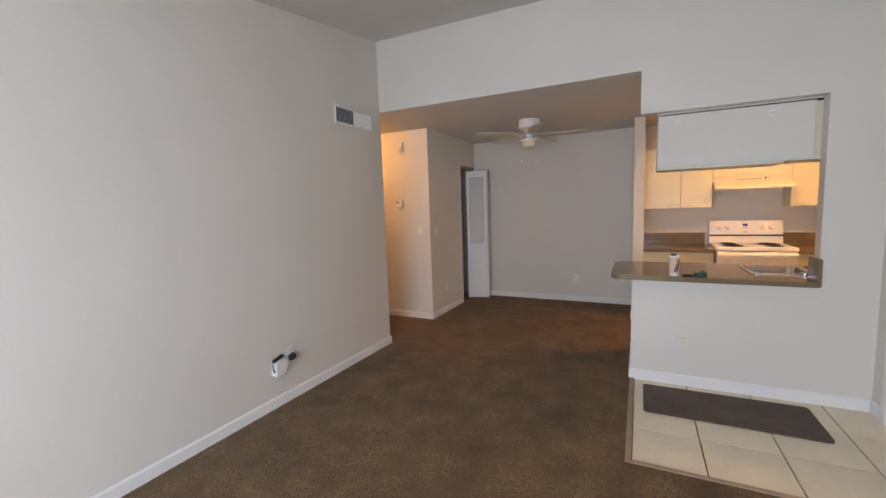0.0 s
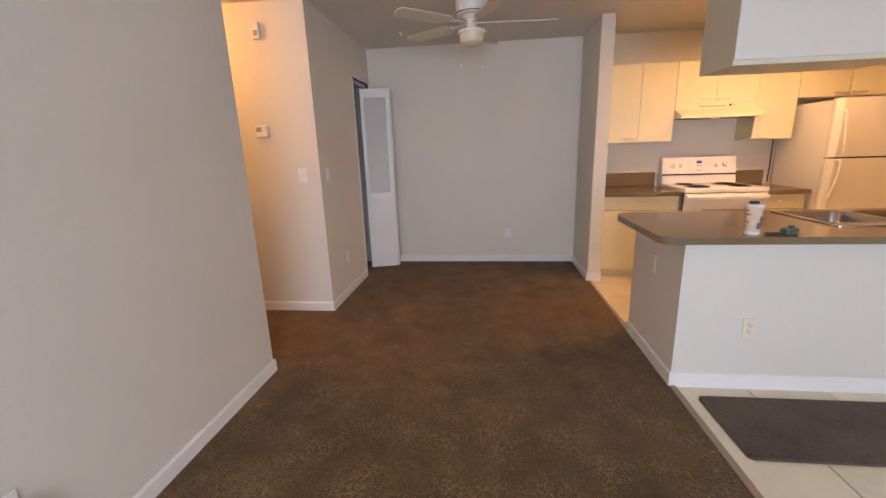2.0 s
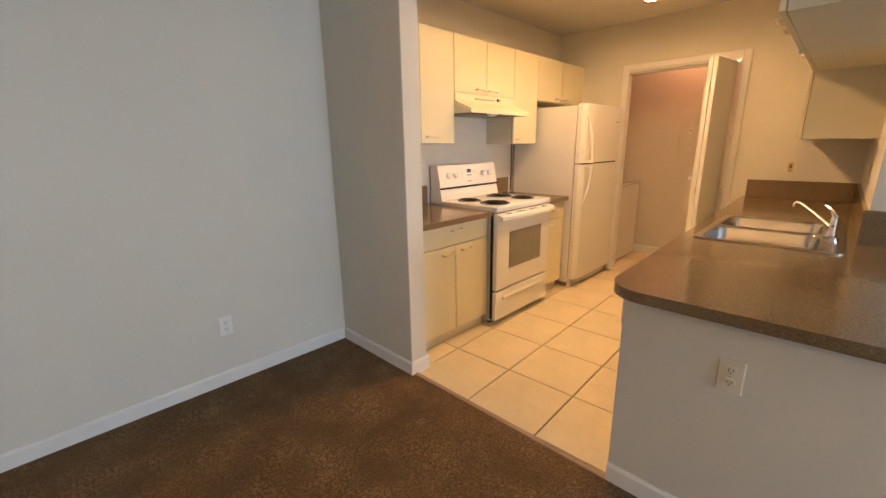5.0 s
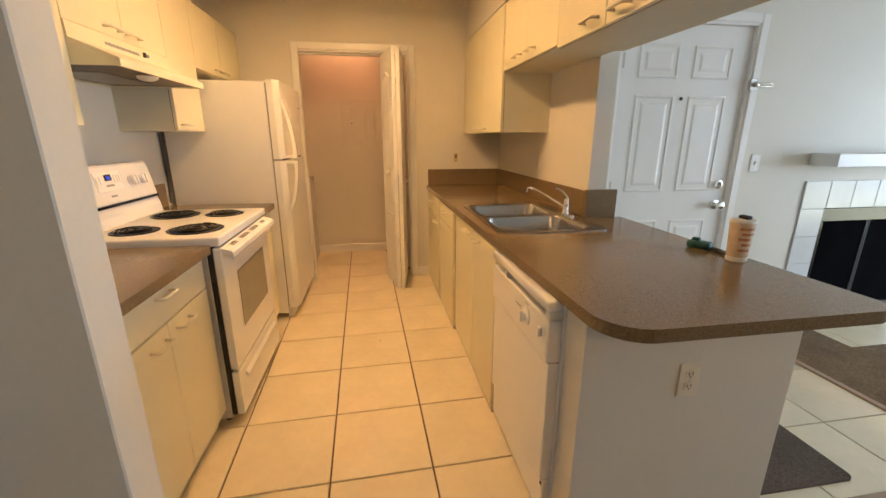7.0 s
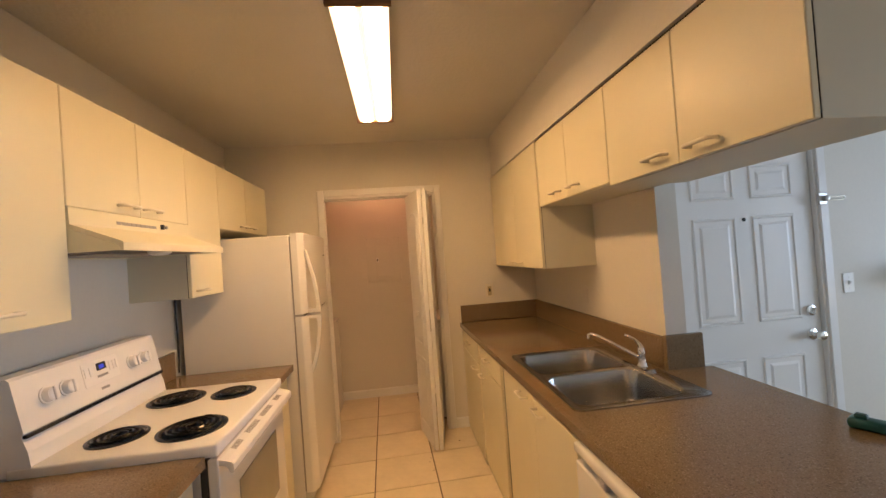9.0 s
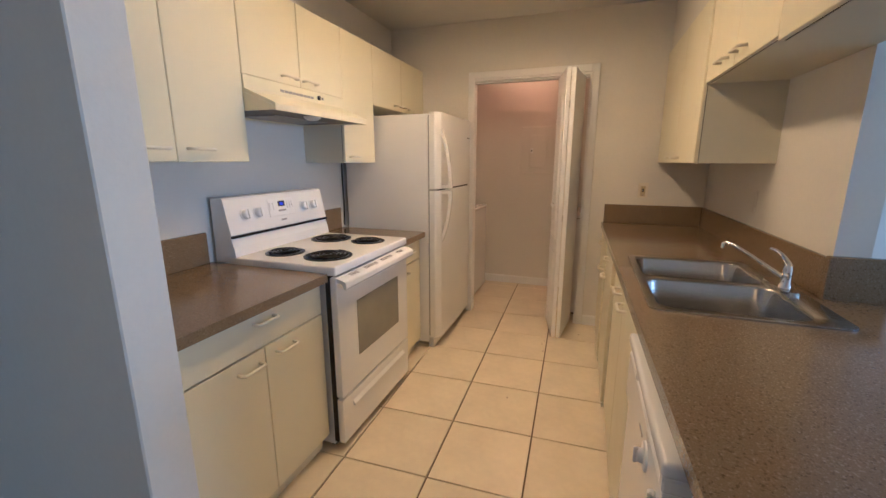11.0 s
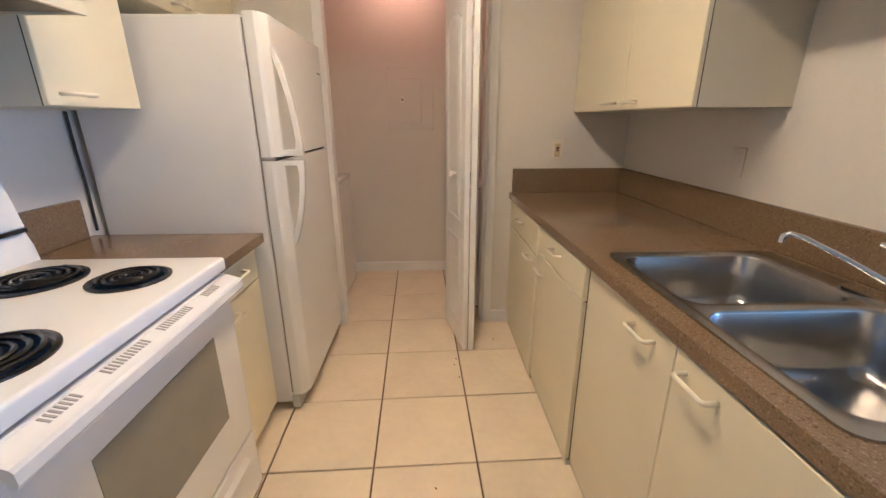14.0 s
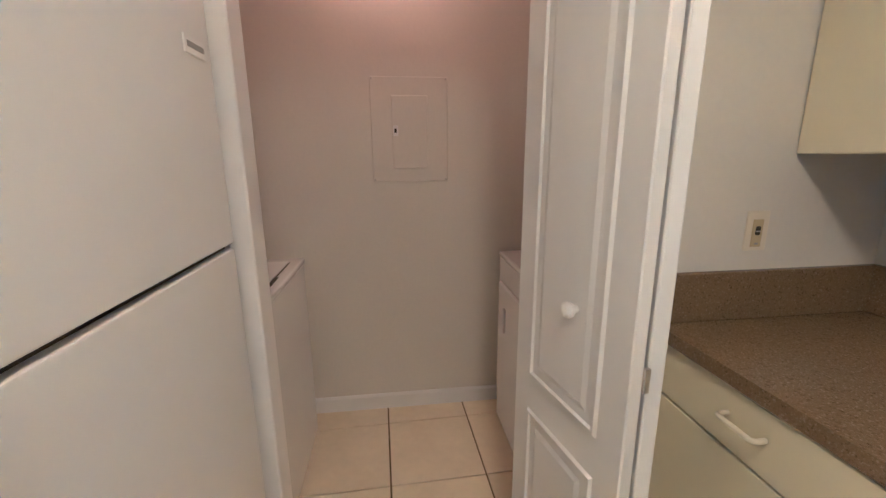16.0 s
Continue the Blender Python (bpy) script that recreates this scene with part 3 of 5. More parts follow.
bmesh.ops.triangle_fill(bm, edges=edge, use_beauty=True)
low = [bm.verts.new((v.co.x, v.co.y, CZ1)) for v in outer]
for i in range(len(outer)):
    j = (i + 1) % len(outer)
    bm.faces.new((outer[i], outer[j], low[j], low[i]))
ob = part("basin", bm, STEEL, sink, smooth=True)
for a, b, c, d in cuts:
    part("drain", lathe(bmesh.new(), ((a + b) / 2, (c + d) / 2, 0.7355), [(0.045, 0.0), (0.045, 0.003), (0.03, 0.004), (0.028, 0.001), (0.005, 0.001)], 20), CHROME, sink, smooth=True)
FX, FY = 1.535, 4.612
tap = thing("kitchen_faucet", (FX, FY, zr), "chrome single-lever kitchen faucet on sink deck", "faucet")
part("base_plate", prism(bmesh.new(), rounded(FX - 0.075, FX + 0.15, FY - 0.028, FY + 0.028, 0.026, 6), "z", zr, zr + 0.012), CHROME, tap, smooth=True)
part("body", lathe(bmesh.new(), (FX, FY, zr), [(0.024, 0.012), (0.019, 0.03), (0.017, 0.06), (0.0175, 0.085), (0.014, 0.099), (0.005, 0.104)], 20), CHROME, tap, smooth=True)
part("spout", tube(bmesh.new(), [(FX + 0.012, FY + 0.010, zr + 0.05), (FX + 0.05, FY + 0.043, zr + 0.074), (FX + 0.10, FY + 0.088, zr + 0.106), (FX + 0.155, FY + 0.139, zr + 0.138), (FX + 0.178, FY + 0.160, zr + 0.144), (FX + 0.186, FY + 0.168, zr + 0.136), (FX + 0.187, FY + 0.169, zr + 0.118)], [0.008, 0.0075, 0.007, 0.007, 0.0075, 0.009, 0.0095], 12), CHROME, tap, smooth=True)
part("lever", tube(bmesh.new(), [(FX, FY, zr + 0.098), (FX + 0.006, FY + 0.008, zr + 0.116), (FX + 0.018, FY + 0.02, zr + 0.136), (FX + 0.040, FY + 0.036, zr + 0.148), (FX + 0.056, FY + 0.046, zr + 0.150)], [0.012, 0.009, 0.006, 0.006, 0.0055], 10), CHROME, tap, smooth=True)

# ---- appliances ----
def stove():
    x0, x1, yf, yb = 1.174, 1.942, 6.388, 7.075
    root = thing("electric_stove", ((x0 + x1) / 2, 6.75, 0), "white freestanding electric stove with four coil burners", "stove")
    part("body", B(x0 + 0.004, x1 - 0.004, yf + 0.056, yb, 0.03, 0.899, 0.003), GREYP, root, "pale grey side panels")
    for fx in (x0 + 0.05, x1 - 0.05):
        for fy in (yf + 0.09, yb - 0.06):
            part("foot", lathe(bmesh.new(), (fx, fy, 0), [(0.018, 0.0), (0.018, 0.03)], 10), RUBBER, root)
    part("seal", B(x0 + 0.004, x1 - 0.004, yf + 0.034, yf + 0.056, 0.05, 0.90), BLACK, root, "black gap behind oven door")
    part("cooktop", B(x0, x1, yf - 0.004, yb - 0.05, 0.900, 0.944, 0.009, 3), ENAMEL, root, smooth=True)
    bm = prism(bmesh.new(), [(6.945, 0.915), (yb, 0.915), (yb, 1.229), (7.01, 1.229), (6.999, 1.221), (6.965, 1.05), (6.972, 1.04), (6.955, 0.99)], "x", x0 + 0.002, x1 - 0.002)
    bg = part("backguard", bm, ENAMEL, root)
    # black strip painting the shadow in the backguard's crease
    part("shadow_gap", B(x0 + 0.004, x1 - 0.004, 6.958, 6.97, 1.034, 1.046), BLACK, root)
    slope = math.atan2(0.033, 0.175)
    face = lambda z: 6.965 + (z - 1.05) * 0.033 / 0.175
    zk = 1.14
    for kx in (x0 + 0.115, x0 + 0.20, x1 - 0.20, x1 - 0.115):
        bm = lathe(bmesh.new(), (0, 0, 0), [(0.031, 0.0), (0.031, -0.004), (0.026, -0.005), (0.024, -0.026), (0.020, -0.029)], 20, "y")
        box(bm, -0.005, 0.005, -0.036, -0.024, -0.024, 0.024, 0.002)
        turned(bm, Matrix.Translation((kx, face(zk), zk)) @ Matrix.Rotation(-slope, 4, "X"))
        part("knob", bm, WHITEP, bg, smooth=True)
    xc = (x0 + x1) / 2
    def plate(name, a, b, c, d, m, lift, parent=bg):
        bm = B(a, b, -lift, 0.001, c, d, 0.001)
        turned(bm, Matrix.Translation((xc, face(zk + 0.0), zk)) @ Matrix.Rotation(-slope, 4, "X"))
        return part(name, bm, m, parent)
    plate("control_panel", -0.10, 0.10, -0.035, 0.06, WHITEP, 0.002)
    plate("display_window", -0.026, 0.026, 0.016, 0.046, RUBBER, 0.004)
    plate("display", -0.014, 0.014, 0.021, 0.038, SCREENB, 0.0048)
    for dx in (-0.085, -0.06, 0.05, 0.072, 0.09):
        plate("button", dx - 0.007, dx + 0.007, 0.002, 0.04, TRIM, 0.0045)
    plate("lettering", -0.03, 0.03, -0.012, -0.002, GREY, 0.003)
    plate("badge", -0.022, 0.022, -0.064, -0.054, GREY, 0.002)
    for bx, by, r in ((x0 + 0.182, 6.545, 0.097), (x0 + 0.175, 6.80, 0.076), (x1 - 0.185, 6.55, 0.076), (x1 - 0.19, 6.80, 0.097)):
        pan = part("drip_pan", lathe(bmesh.new(), (bx, by, 0.944), [(r + 0.022, 0.0), (r + 0.022, 0.004), (r + 0.012, 0.006), (r, -0.002), (0.03, -0.006), (0.01, -0.006)], 32), BLACK, root, "glossy black drip pan", True)
        pts = []
        turns = 4 if r > 0.08 else 3.4
        for k in range(int(turns * 20) + 1):
            a = 2 * math.pi * k / 20
            rr = 0.014 + (r - 0.014) * k / (turns * 20)
            pts.append((bx + rr * math.cos(a), by + rr * math.sin(a), 0.952))
        part("coil", tube(bmesh.new(), pts, 0.0055, 6), COIL, pan, smooth=True)
    door = part("oven_door", B(x0 + 0.006, x1 - 0.006, yf - 0.002, yf + 0.034, 0.29, 0.892, 0.006, 2), ENAMEL, root)
    part("window", B(1.342, 1.80, yf - 0.0045, yf, 0.445, 0.735, 0.001), OVENGL, door, "tinted oven window")
    ledge = [(yf + 0.004, 0.889), (yf - 0.028, 0.881), (yf - 0.044, 0.875), (yf - 0.050, 0.868), (yf - 0.051, 0.846), (yf - 0.046, 0.838), (yf - 0.037, 0.840), (yf - 0.031, 0.858), (yf - 0.018, 0.866), (yf + 0.004, 0.866)]
    part("handle", prism(bmesh.new(), ledge, "x", x0 + 0.010, x1 - 0.010), ENAMEL, door, "white full-width oven door handle")
    for lo, hi in ((0.10, 0.175), (0.235, 0.365), (0.405, 0.535), (0.60, 0.675)):
        for k in range(int((hi - lo) / 0.0105)):
            vx = x0 + lo + k * 0.0105
            vent = turned(B(vx, vx + 0.005, -0.011, 0.011, -0.001, 0.0012), Matrix.Translation((0, yf - 0.016, 0.8842)) @ Matrix.Rotation(math.atan2(0.008, 0.032), 4, "X"))
            part("vent", vent, GREY, door)
    dr = part("drawer", B(x0 + 0.006, x1 - 0.006, yf - 0.002, yf + 0.034, 0.045, 0.278, 0.006, 2), ENAMEL, root)
    part("grip", prism(bmesh.new(), [(yf - 0.002, 0.205), (yf - 0.016, 0.21), (yf - 0.016, 0.218), (yf - 0.002, 0.235)], "x", x0 + 0.09, x1 - 0.09), ENAMEL, dr)


stove()


def eased(bm, width):
    """Soften every sharp edge of a solid."""
    bmesh.ops.recalc_face_normals(bm, faces=bm.faces[:])
    edges = [e for e in bm.edges if len(e.link_faces) == 2 and e.calc_face_angle() > 0.6]
    bmesh.ops.bevel(bm, geom=edges, offset=width, segments=2, profile=0.6, affect="EDGES")
    return bm


def fridge():
    x0, x1, yf, zt = 2.368, 3.165, 6.325, 1.732
    root = thing("refrigerator", ((x0 + x1) / 2, 6.7, 0), "white top-freezer refrigerator with long bowed handles", "refrigerator")
    part("cabinet_body", B(x0 + 0.004, x1 - 0.004, yf + 0.085, 7.07, 0.05, zt - 0.012, 0.006, 2), FRIDGE, root)
    part("gasket", B(x0 + 0.012, x1 - 0.012, yf + 0.074, yf + 0.085, 0.1, zt - 0.02), GREY, root)
    part("divider", B(x0 + 0.014, x1 - 0.014, yf + 0.02, yf + 0.074, 1.198, 1.214), RUBBER, root, "dark gap between the doors")
    part("grille", B(x0 + 0.01, x1 - 0.01, yf + 0.05, yf + 0.09, 0.012, 0.085, 0.003), GREYP, root, "grey toe grille")
    part("wheel", B(x0 + 0.05, x0 + 0.09, yf + 0.2, yf + 0.26, 0.0, 0.05), GREYP, root)
    part("wheel", B(x1 - 0.10, x1 - 0.04, 6.9, 6.98, 0.0, 0.05), RUBBER, root)
    gap = 1.206
    for nm, z0, z1 in (("fridge_door", 0.095, gap - 0.007), ("freezer_door", gap + 0.007, zt)):
        outline = [(x0, yf + 0.074), (x0, yf + 0.034), (x0 + 0.012, yf + 0.022), (x0 + 0.045, yf + 0.002), (x0 + 0.06, yf), (x1 - 0.016, yf), (x1, yf + 0.014), (x1, yf + 0.074)]
        d = part(nm, eased(prism(bmesh.new(), outline, "z", z0, z1), 0.003), FRIDGE, root)
        k = -1 if nm == "fridge_door" else 1
        bow = [(0.078, 0.009), (0.077, 0.05), (0.070, 0.14), (0.056, 0.24), (0.036, 0.33), (0.014, 0.40), (-0.004, 0.43), (-0.004, 0.385), (0.012, 0.33), (0.034, 0.24), (0.048, 0.14), (0.053, 0.07), (0.048, 0.034), (-0.008, 0.034), (-0.008, 0.009)]
        bm = eased(prism(bmesh.new(), [(yf - o, gap + k * h * (0.89 if k < 0 else 1.0)) for o, h in bow][::k], "x", x0 + 0.046, x0 + 0.076), 0.004)
        part("handle", bm, ENAMEL, d, "bowed white handle")
        if nm == "freezer_door":
            part("badge", B(x1 - 0.125, x1 - 0.045, yf - 0.003, yf + 0.001, 1.575, 1.606, 0.001), WHITEP, d, "white badge with a grey line")
            part("badge_line", B(x1 - 0.117, x1 - 0.053, yf - 0.0042, yf - 0.002, 1.586, 1.596), GREY, d)
    part("hinge", B(x0 + 0.0, x0 + 0.05, yf + 0.02, yf + 0.07, gap - 0.006, gap + 0.006, 0.002), GREY, root)
    part("hinge_cap", B(x1 - 0.09, x1 - 0.01, yf + 0.02, yf + 0.14, zt, zt + 0.014, 0.004), FRIDGE, root)


fridge()


def hood():
    x0, x1, z0, z1, yf = 1.172, 1.946, 1.62, 1.774, 6.632
    root = thing("range_hood", ((x0 + x1) / 2, 6.85, z0), "cream range hood under short wall cabinet", "range hood")
    part("shell", prism(bmesh.new(), [(N_Y, z0), (N_Y, z1), (6.793, z1), (6.791, 1.716), (yf + 0.006, z0 + 0.032), (yf, z0 + 0.026), (yf, z0), (yf + 0.012, z0), (yf + 0.016, z0 + 0.022), (6.80, z0 + 0.082), (N_Y - 0.012, z0 + 0.082), (N_Y - 0.012, z0)], "x", x0, x1), CREAM, root)
    for a in (x0, x1 - 0.005):
        part("side_panel", prism(bmesh.new(), [(yf + 0.013, z0 + 0.001), (N_Y - 0.013, z0 + 0.001), (N_Y - 0.013, z0 + 0.081), (6.80, z0 + 0.081), (yf + 0.017, z0 + 0.021)], "x", a, a + 0.005), CREAM, root)
    part("liner", B(x0 + 0.006, x1 - 0.006, yf + 0.015, N_Y - 0.014, z0 + 0.008, z0 + 0.014), GREASE, root, "greasy brown underside")
    part("filter", B(x0 + 0.22, x1 - 0.12, 6.83, N_Y - 0.05, z0 + 0.003, z0 + 0.0075, 0.001), GREY, root, "grey mesh filter")
    part("lamp_cover", lathe(bmesh.new(), (x0 + 0.36, 6.715, z0 + 0.010), [(0.045, 0.0), (0.04, -0.012), (0.026, -0.02), (0.01, -0.022)], 20), WHITEP, root, smooth=True)
    for k in range(9):
        part("vent_slot", B(1.40 + k * 0.029, 1.424 + k * 0.029, 6.790, 6.793, 1.733, 1.745), GREY, root)
    part("switch", B(1.69, 1.708, 6.782, 6.793, 1.734, 1.756, 0.002), RUBBER, root)
    part("switch", B(1.726, 1.738, 6.784, 6.793, 1.738, 1.752, 0.002), GREY, root)


hood()


def dishwasher():
    x0, x1, yf = 0.428, 1.045, 5.152
    root = thing("dishwasher", ((x0 + x1) / 2, 4.85, 0), "white built-in dishwasher under breakfast counter", "dishwasher")
    part("tub", B(x0 + 0.012, x1 - 0.004, 4.53, yf - 0.03, 0.02, 0.87), RUBBER, root, "dark tub sides")
    part("door_panel", B(x0 + 0.004, x1 - 0.004, yf - 0.028, yf + 0.026, 0.19, 0.653, 0.005, 2), ENAMEL, root)
    cp = part("control_panel", B(x0 + 0.004, x1 - 0.004, yf - 0.028, yf + 0.036, 0.655, 0.806, 0.006, 2), ENAMEL, root)
    part("handle_bar", B(x0 + 0.004, x1 - 0.004, yf - 0.02, yf + 0.042, 0.834, 0.869, 0.010, 3), ENAMEL, root, "white grip bar", True)
    part("recess", B(x0 + 0.014, x1 - 0.010, yf - 0.025, yf + 0.012, 0.806, 0.834), GREYP, root, "grip recess")
    part("recess_end", B(x0 + 0.004, x0 + 0.03, yf - 0.025, yf + 0.038, 0.804, 0.836, 0.004), ENAMEL, root)
    part("latch", B(0.84, 0.87, yf + 0.012, yf + 0.04, 0.806, 0.832, 0.005), GREYP, root)
    part("dial", lathe(bmesh.new(), (0.615, yf + 0.036, 0.742), [(0.034, 0.0), (0.032, 0.005), (0.017, 0.007), (0.015, 0.018), (0.011, 0.02)], 24, "y"), WHITEP, cp, smooth=True)
    part("dial_grip", B(0.611, 0.619, yf + 0.052, yf + 0.062, 0.722, 0.762, 0.002), WHITEP, cp)
    part("button", B(0.475, 0.492, yf + 0.036, yf + 0.05, 0.728, 0.764, 0.004), WHITEP, cp)
    part("slider", B(0.675, 0.725, yf + 0.036, yf + 0.0385, 0.748, 0.754), GREY, cp)
    part("label_line", B(0.60, 0.635, yf + 0.036, yf + 0.0368, 0.786, 0.790), GREY, cp)
    part("toe_panel", B(x0 + 0.004, x1 - 0.004, yf - 0.03, yf + 0.014, 0.02, 0.182, 0.004), ENAMEL, root)
    part("screw", lathe(bmesh.new(), (0.445, yf + 0.014, 0.165), [(0.006, 0.0), (0.005, 0.003)], 8, "y"), RUBBER, root)
    part("foot", B(x0 + 0.03, x1 - 0.03, 4.6, yf - 0.05, 0.0, 0.02), RUBBER, root)


dishwasher()
tagged(structure("trim_dishwasher_stile", B(0.4155, 0.428, H_Y1, 5.142, 0, CZ0), TRIM, "white filler strip"))

# laundry machines
def washer():
    x0, x1, yf = 3.445, 4.13, 6.398
    root = thing("washing_machine", (3.74, 6.7, 0), "white top-loading washing machine", "washing machine")
    part("cabinet_body", B(x0, x1, yf, 7.06, 0.025, 0.905, 0.006, 2), ENAMEL, root)
    part("top_panel", B(x0 - 0.002, x1 + 0.002, yf - 0.006, 7.06, 0.908, 0.935, 0.009, 3), ENAMEL, root, smooth=True)
    part("gap", B(x0 + 0.004, x1 - 0.004, yf + 0.004, 7.05, 0.90, 0.91), GREY, root)
    part("lid", B(x0 + 0.09, x1 - 0.09, yf + 0.044, 6.86, 0.935, 0.943, 0.003), ENAMEL, root)
    part("lid_seam", B(x0 + 0.09, x1 - 0.09, yf + 0.039, yf + 0.0435, 0.9352, 0.9365), RUBBER, root)
    part("lid_gap", B(x0 + 0.25, x0 + 0.365, yf + 0.028, yf + 0.043, 0.9354, 0.938), RUBBER, root)
    part("console", prism(bmesh.new(), [(6.9, 0.935), (7.06, 0.935), (7.06, 1.09), (6.96, 1.09)], "x", x0, x1), ENAMEL, root)
    for fx in (x0 + 0.06, x1 - 0.06):
        for fy in (yf + 0.06, 7.0):
            part("foot", lathe(bmesh.new(), (fx, fy, 0), [(0.02, 0), (0.02, 0.025)], 10), RUBBER, root)


def dryer():
    x0, x1, yf = 3.445, 4.13, 5.452
    root = thing("clothes_dryer", (3.74, 5.07, 0), "white front-loading clothes dryer", "dryer")
    part("cabinet_body", B(x0, x1, 4.72, yf, 0.025, 0.905, 0.006, 2), ENAMEL, root)
    part("top_panel", B(x0 - 0.002, x1 + 0.002, 4.72, yf + 0.006, 0.908, 0.935, 0.009, 3), ENAMEL, root, smooth=True)
    part("gap", B(x0 + 0.004, x1 - 0.004, 4.73, yf - 0.004, 0.90, 0.91), GREY, root)
    d = part("door", B(x0 + 0.09, x1 - 0.06, yf, yf + 0.02, 0.22, 0.80, 0.008, 2), ENAMEL, root)
    part("handle", B(x1 - 0.195, x1 - 0.175, yf + 0.02, yf + 0.032, 0.58, 0.70, 0.004), GREYP, d)
    part("console", prism(bmesh.new(), [(4.72, 0.935), (4.88, 0.935), (4.82, 1.09), (4.72, 1.09)], "x", x0, x1), ENAMEL, root)
    for fx in (x0 + 0.06, x1 - 0.06):
        for fy in (yf - 0.06, 4.78):
            part("foot", lathe(bmesh.new(), (fx, fy, 0), [(0.02, 0), (0.02, 0.025)], 10), RUBBER, root)


washer()
dryer()

# ---- doors ----
def ridge(bm, u0, u1, v0, v1, place, w=0.018, h=0.006, arch=0.0):
    """Moulding round a panel: a raised frame with sloping sides and a raised field inside. place(u, v, out)."""
    def ring(i, d):
        pts = [(u0 + i, v0 + i), (u1 - i, v0 + i)]
        n = 8 if arch else 1
        for k in range(n + 1):
            f = k / n
            u = (u1 - i) + ((u0 + i) - (u1 - i)) * f
            pts.append((u, v1 - i + arch * math.sin(math.pi * f)))
        return [bm.verts.new(place(u, v, d)) for u, v in pts]
    rings = [ring(0, 0), ring(w * 0.35, h), ring(w * 0.7, h), ring(w, -0.0 + 0.001), ring(w * 2.2, 0.001), ring(w * 3.0, h * 0.8)]
    n = len(rings[0])
    for a, b in zip(rings, rings[1:]):
        for i in range(n):
            bm.faces.new((a[i], a[(i + 1) % n], b[(i + 1) % n], b[i]))
    bm.faces.new(rings[-1])
    return bm


def front_door():
    fx = E_X + 0.02
    y0, y1 = 3.273, 4.177
    root = thing("door_1", (fx + 0.02, 3.725, 0.012), "closed white six-panel front door", "door", kind="structure")
    part("slab", B(fx, fx + 0.044, y0, y1, 0.014, 2.038, 0.002), DOORW, root)
    place = lambda u, v, d: (fx - d, u, v)
    for u0, u1 in ((3.395, 3.675), (3.775, 4.055)):
        for v0, v1 in ((0.22, 0.80), (1.0, 1.62), (1.72, 1.92)):
            part("panel", ridge(bmesh.new(), u0, u1, v0, v1, place, 0.02, 0.007), DOORW, root)
    for z in (0.25, 1.03, 1.82):
        h = part("hinge", tube(bmesh.new(), [(fx - 0.006, y1 + 0.002, z - 0.045), (fx - 0.006, y1 + 0.002, z + 0.045)], 0.007, 10), NICKEL, root, "nickel hinge", True)
        part("hinge_leaf", B(fx - 0.003, fx + 0.001, y1 - 0.025, y1 + 0.001, z - 0.045, z + 0.045), NICKEL, h)
    part("viewer", lathe(bmesh.new(), (fx, 3.725, 1.60), [(0.011, 0.0), (0.011, -0.006), (0.006, -0.007)], 14, "x"), BLACK, root, smooth=True)
    part("deadbolt", lathe(bmesh.new(), (fx, 3.34, 1.04), [(0.032, 0.0), (0.030, -0.012), (0.02, -0.014), (0.018, -0.02)], 20, "x"), CHROME, root, smooth=True)
    part("thumb_turn", B(fx - 0.036, fx - 0.018, 3.336, 3.344, 1.02, 1.06, 0.002), CHROME, root)
    part("knob", lathe(bmesh.new(), (fx, 3.34, 0.90), [(0.034, 0.0), (0.032, -0.008), (0.013, -0.012), (0.012, -0.03), (0.026, -0.042), (0.030, -0.056), (0.024, -0.068), (0.008, -0.072)], 24, "x"), CHROME, root, smooth=True)
    part("sweep", B(fx - 0.003, fx + 0.003, y0 + 0.002, y1 - 0.002, 0.014, 0.03), NICKEL, root)
    structure("trim_threshold", B(E_X, E_X + 0.12, 3.27, 4.18, -0.012, 0.012, 0.003), NICKEL, "metal door threshold")
    g = thing("door_guard", (E_X - 0.02, 3.225, 1.66), "steel swing-bar door guard on casing", "door guard")
    part("plate", B(E_X - 0.024, E_X - 0.016, 3.215, 3.27, 1.655, 1.725, 0.002), NICKEL, g)
    part("swing_bar", tube(bmesh.new(), [(E_X - 0.035, 3.235, 1.70), (E_X - 0.035, 3.12, 1.70), (E_X - 0.035, 3.112, 1.69), (E_X - 0.035, 3.12, 1.68), (E_X - 0.035, 3.235, 1.68)], 0.005, 8), NICKEL, g, smooth=True)
    part("pivot", lathe(bmesh.new(), (E_X - 0.024, 3.235, 1.69), [(0.016, 0.0), (0.016, -0.02), (0.008, -0.024)], 14, "x"), NICKEL, g, smooth=True)


front_door()


def bifold_leaf(root, p, q, panels, knob=None, t=0.032, top=2.035):
    """One leaf from p to q in plan, moulded panels on its left side."""
    p, q = Vector((*p, 0)), Vector((*q, 0))
    d = (q - p).normalized()
    n = Vector((-d.y, d.x, 0))
    w = (q - p).length
    bm = B(0, w, -t, 0, 0.012, top, 0.003)
    m = Matrix.Translation(p) @ Matrix(((d.x, n.x, 0, 0), (d.y, n.y, 0, 0), (0, 0, 1, 0), (0, 0, 0, 1)))
    leaf = part("leaf", turned(bm, m), DOORW, root)
    for u0, u1, v0, v1, arch in panels:
        pb = ridge(bmesh.new(), u0, u1, v0, v1, lambda u, v, h: (u, h, v), 0.018, 0.006, arch)
        part("panel", turned(pb, m), DOORW, leaf)
    if knob:
        kb = lathe(bmesh.new(), (knob[0], 0, knob[1]), [(0.009, 0.0), (0.009, 0.012), (0.017, 0.02), (0.019, 0.03), (0.012, 0.038), (0.004, 0.04)], 16, "y")
        part("knob", turned(kb, m), WHITEP, leaf, "white porcelain knob", True)
    return leaf


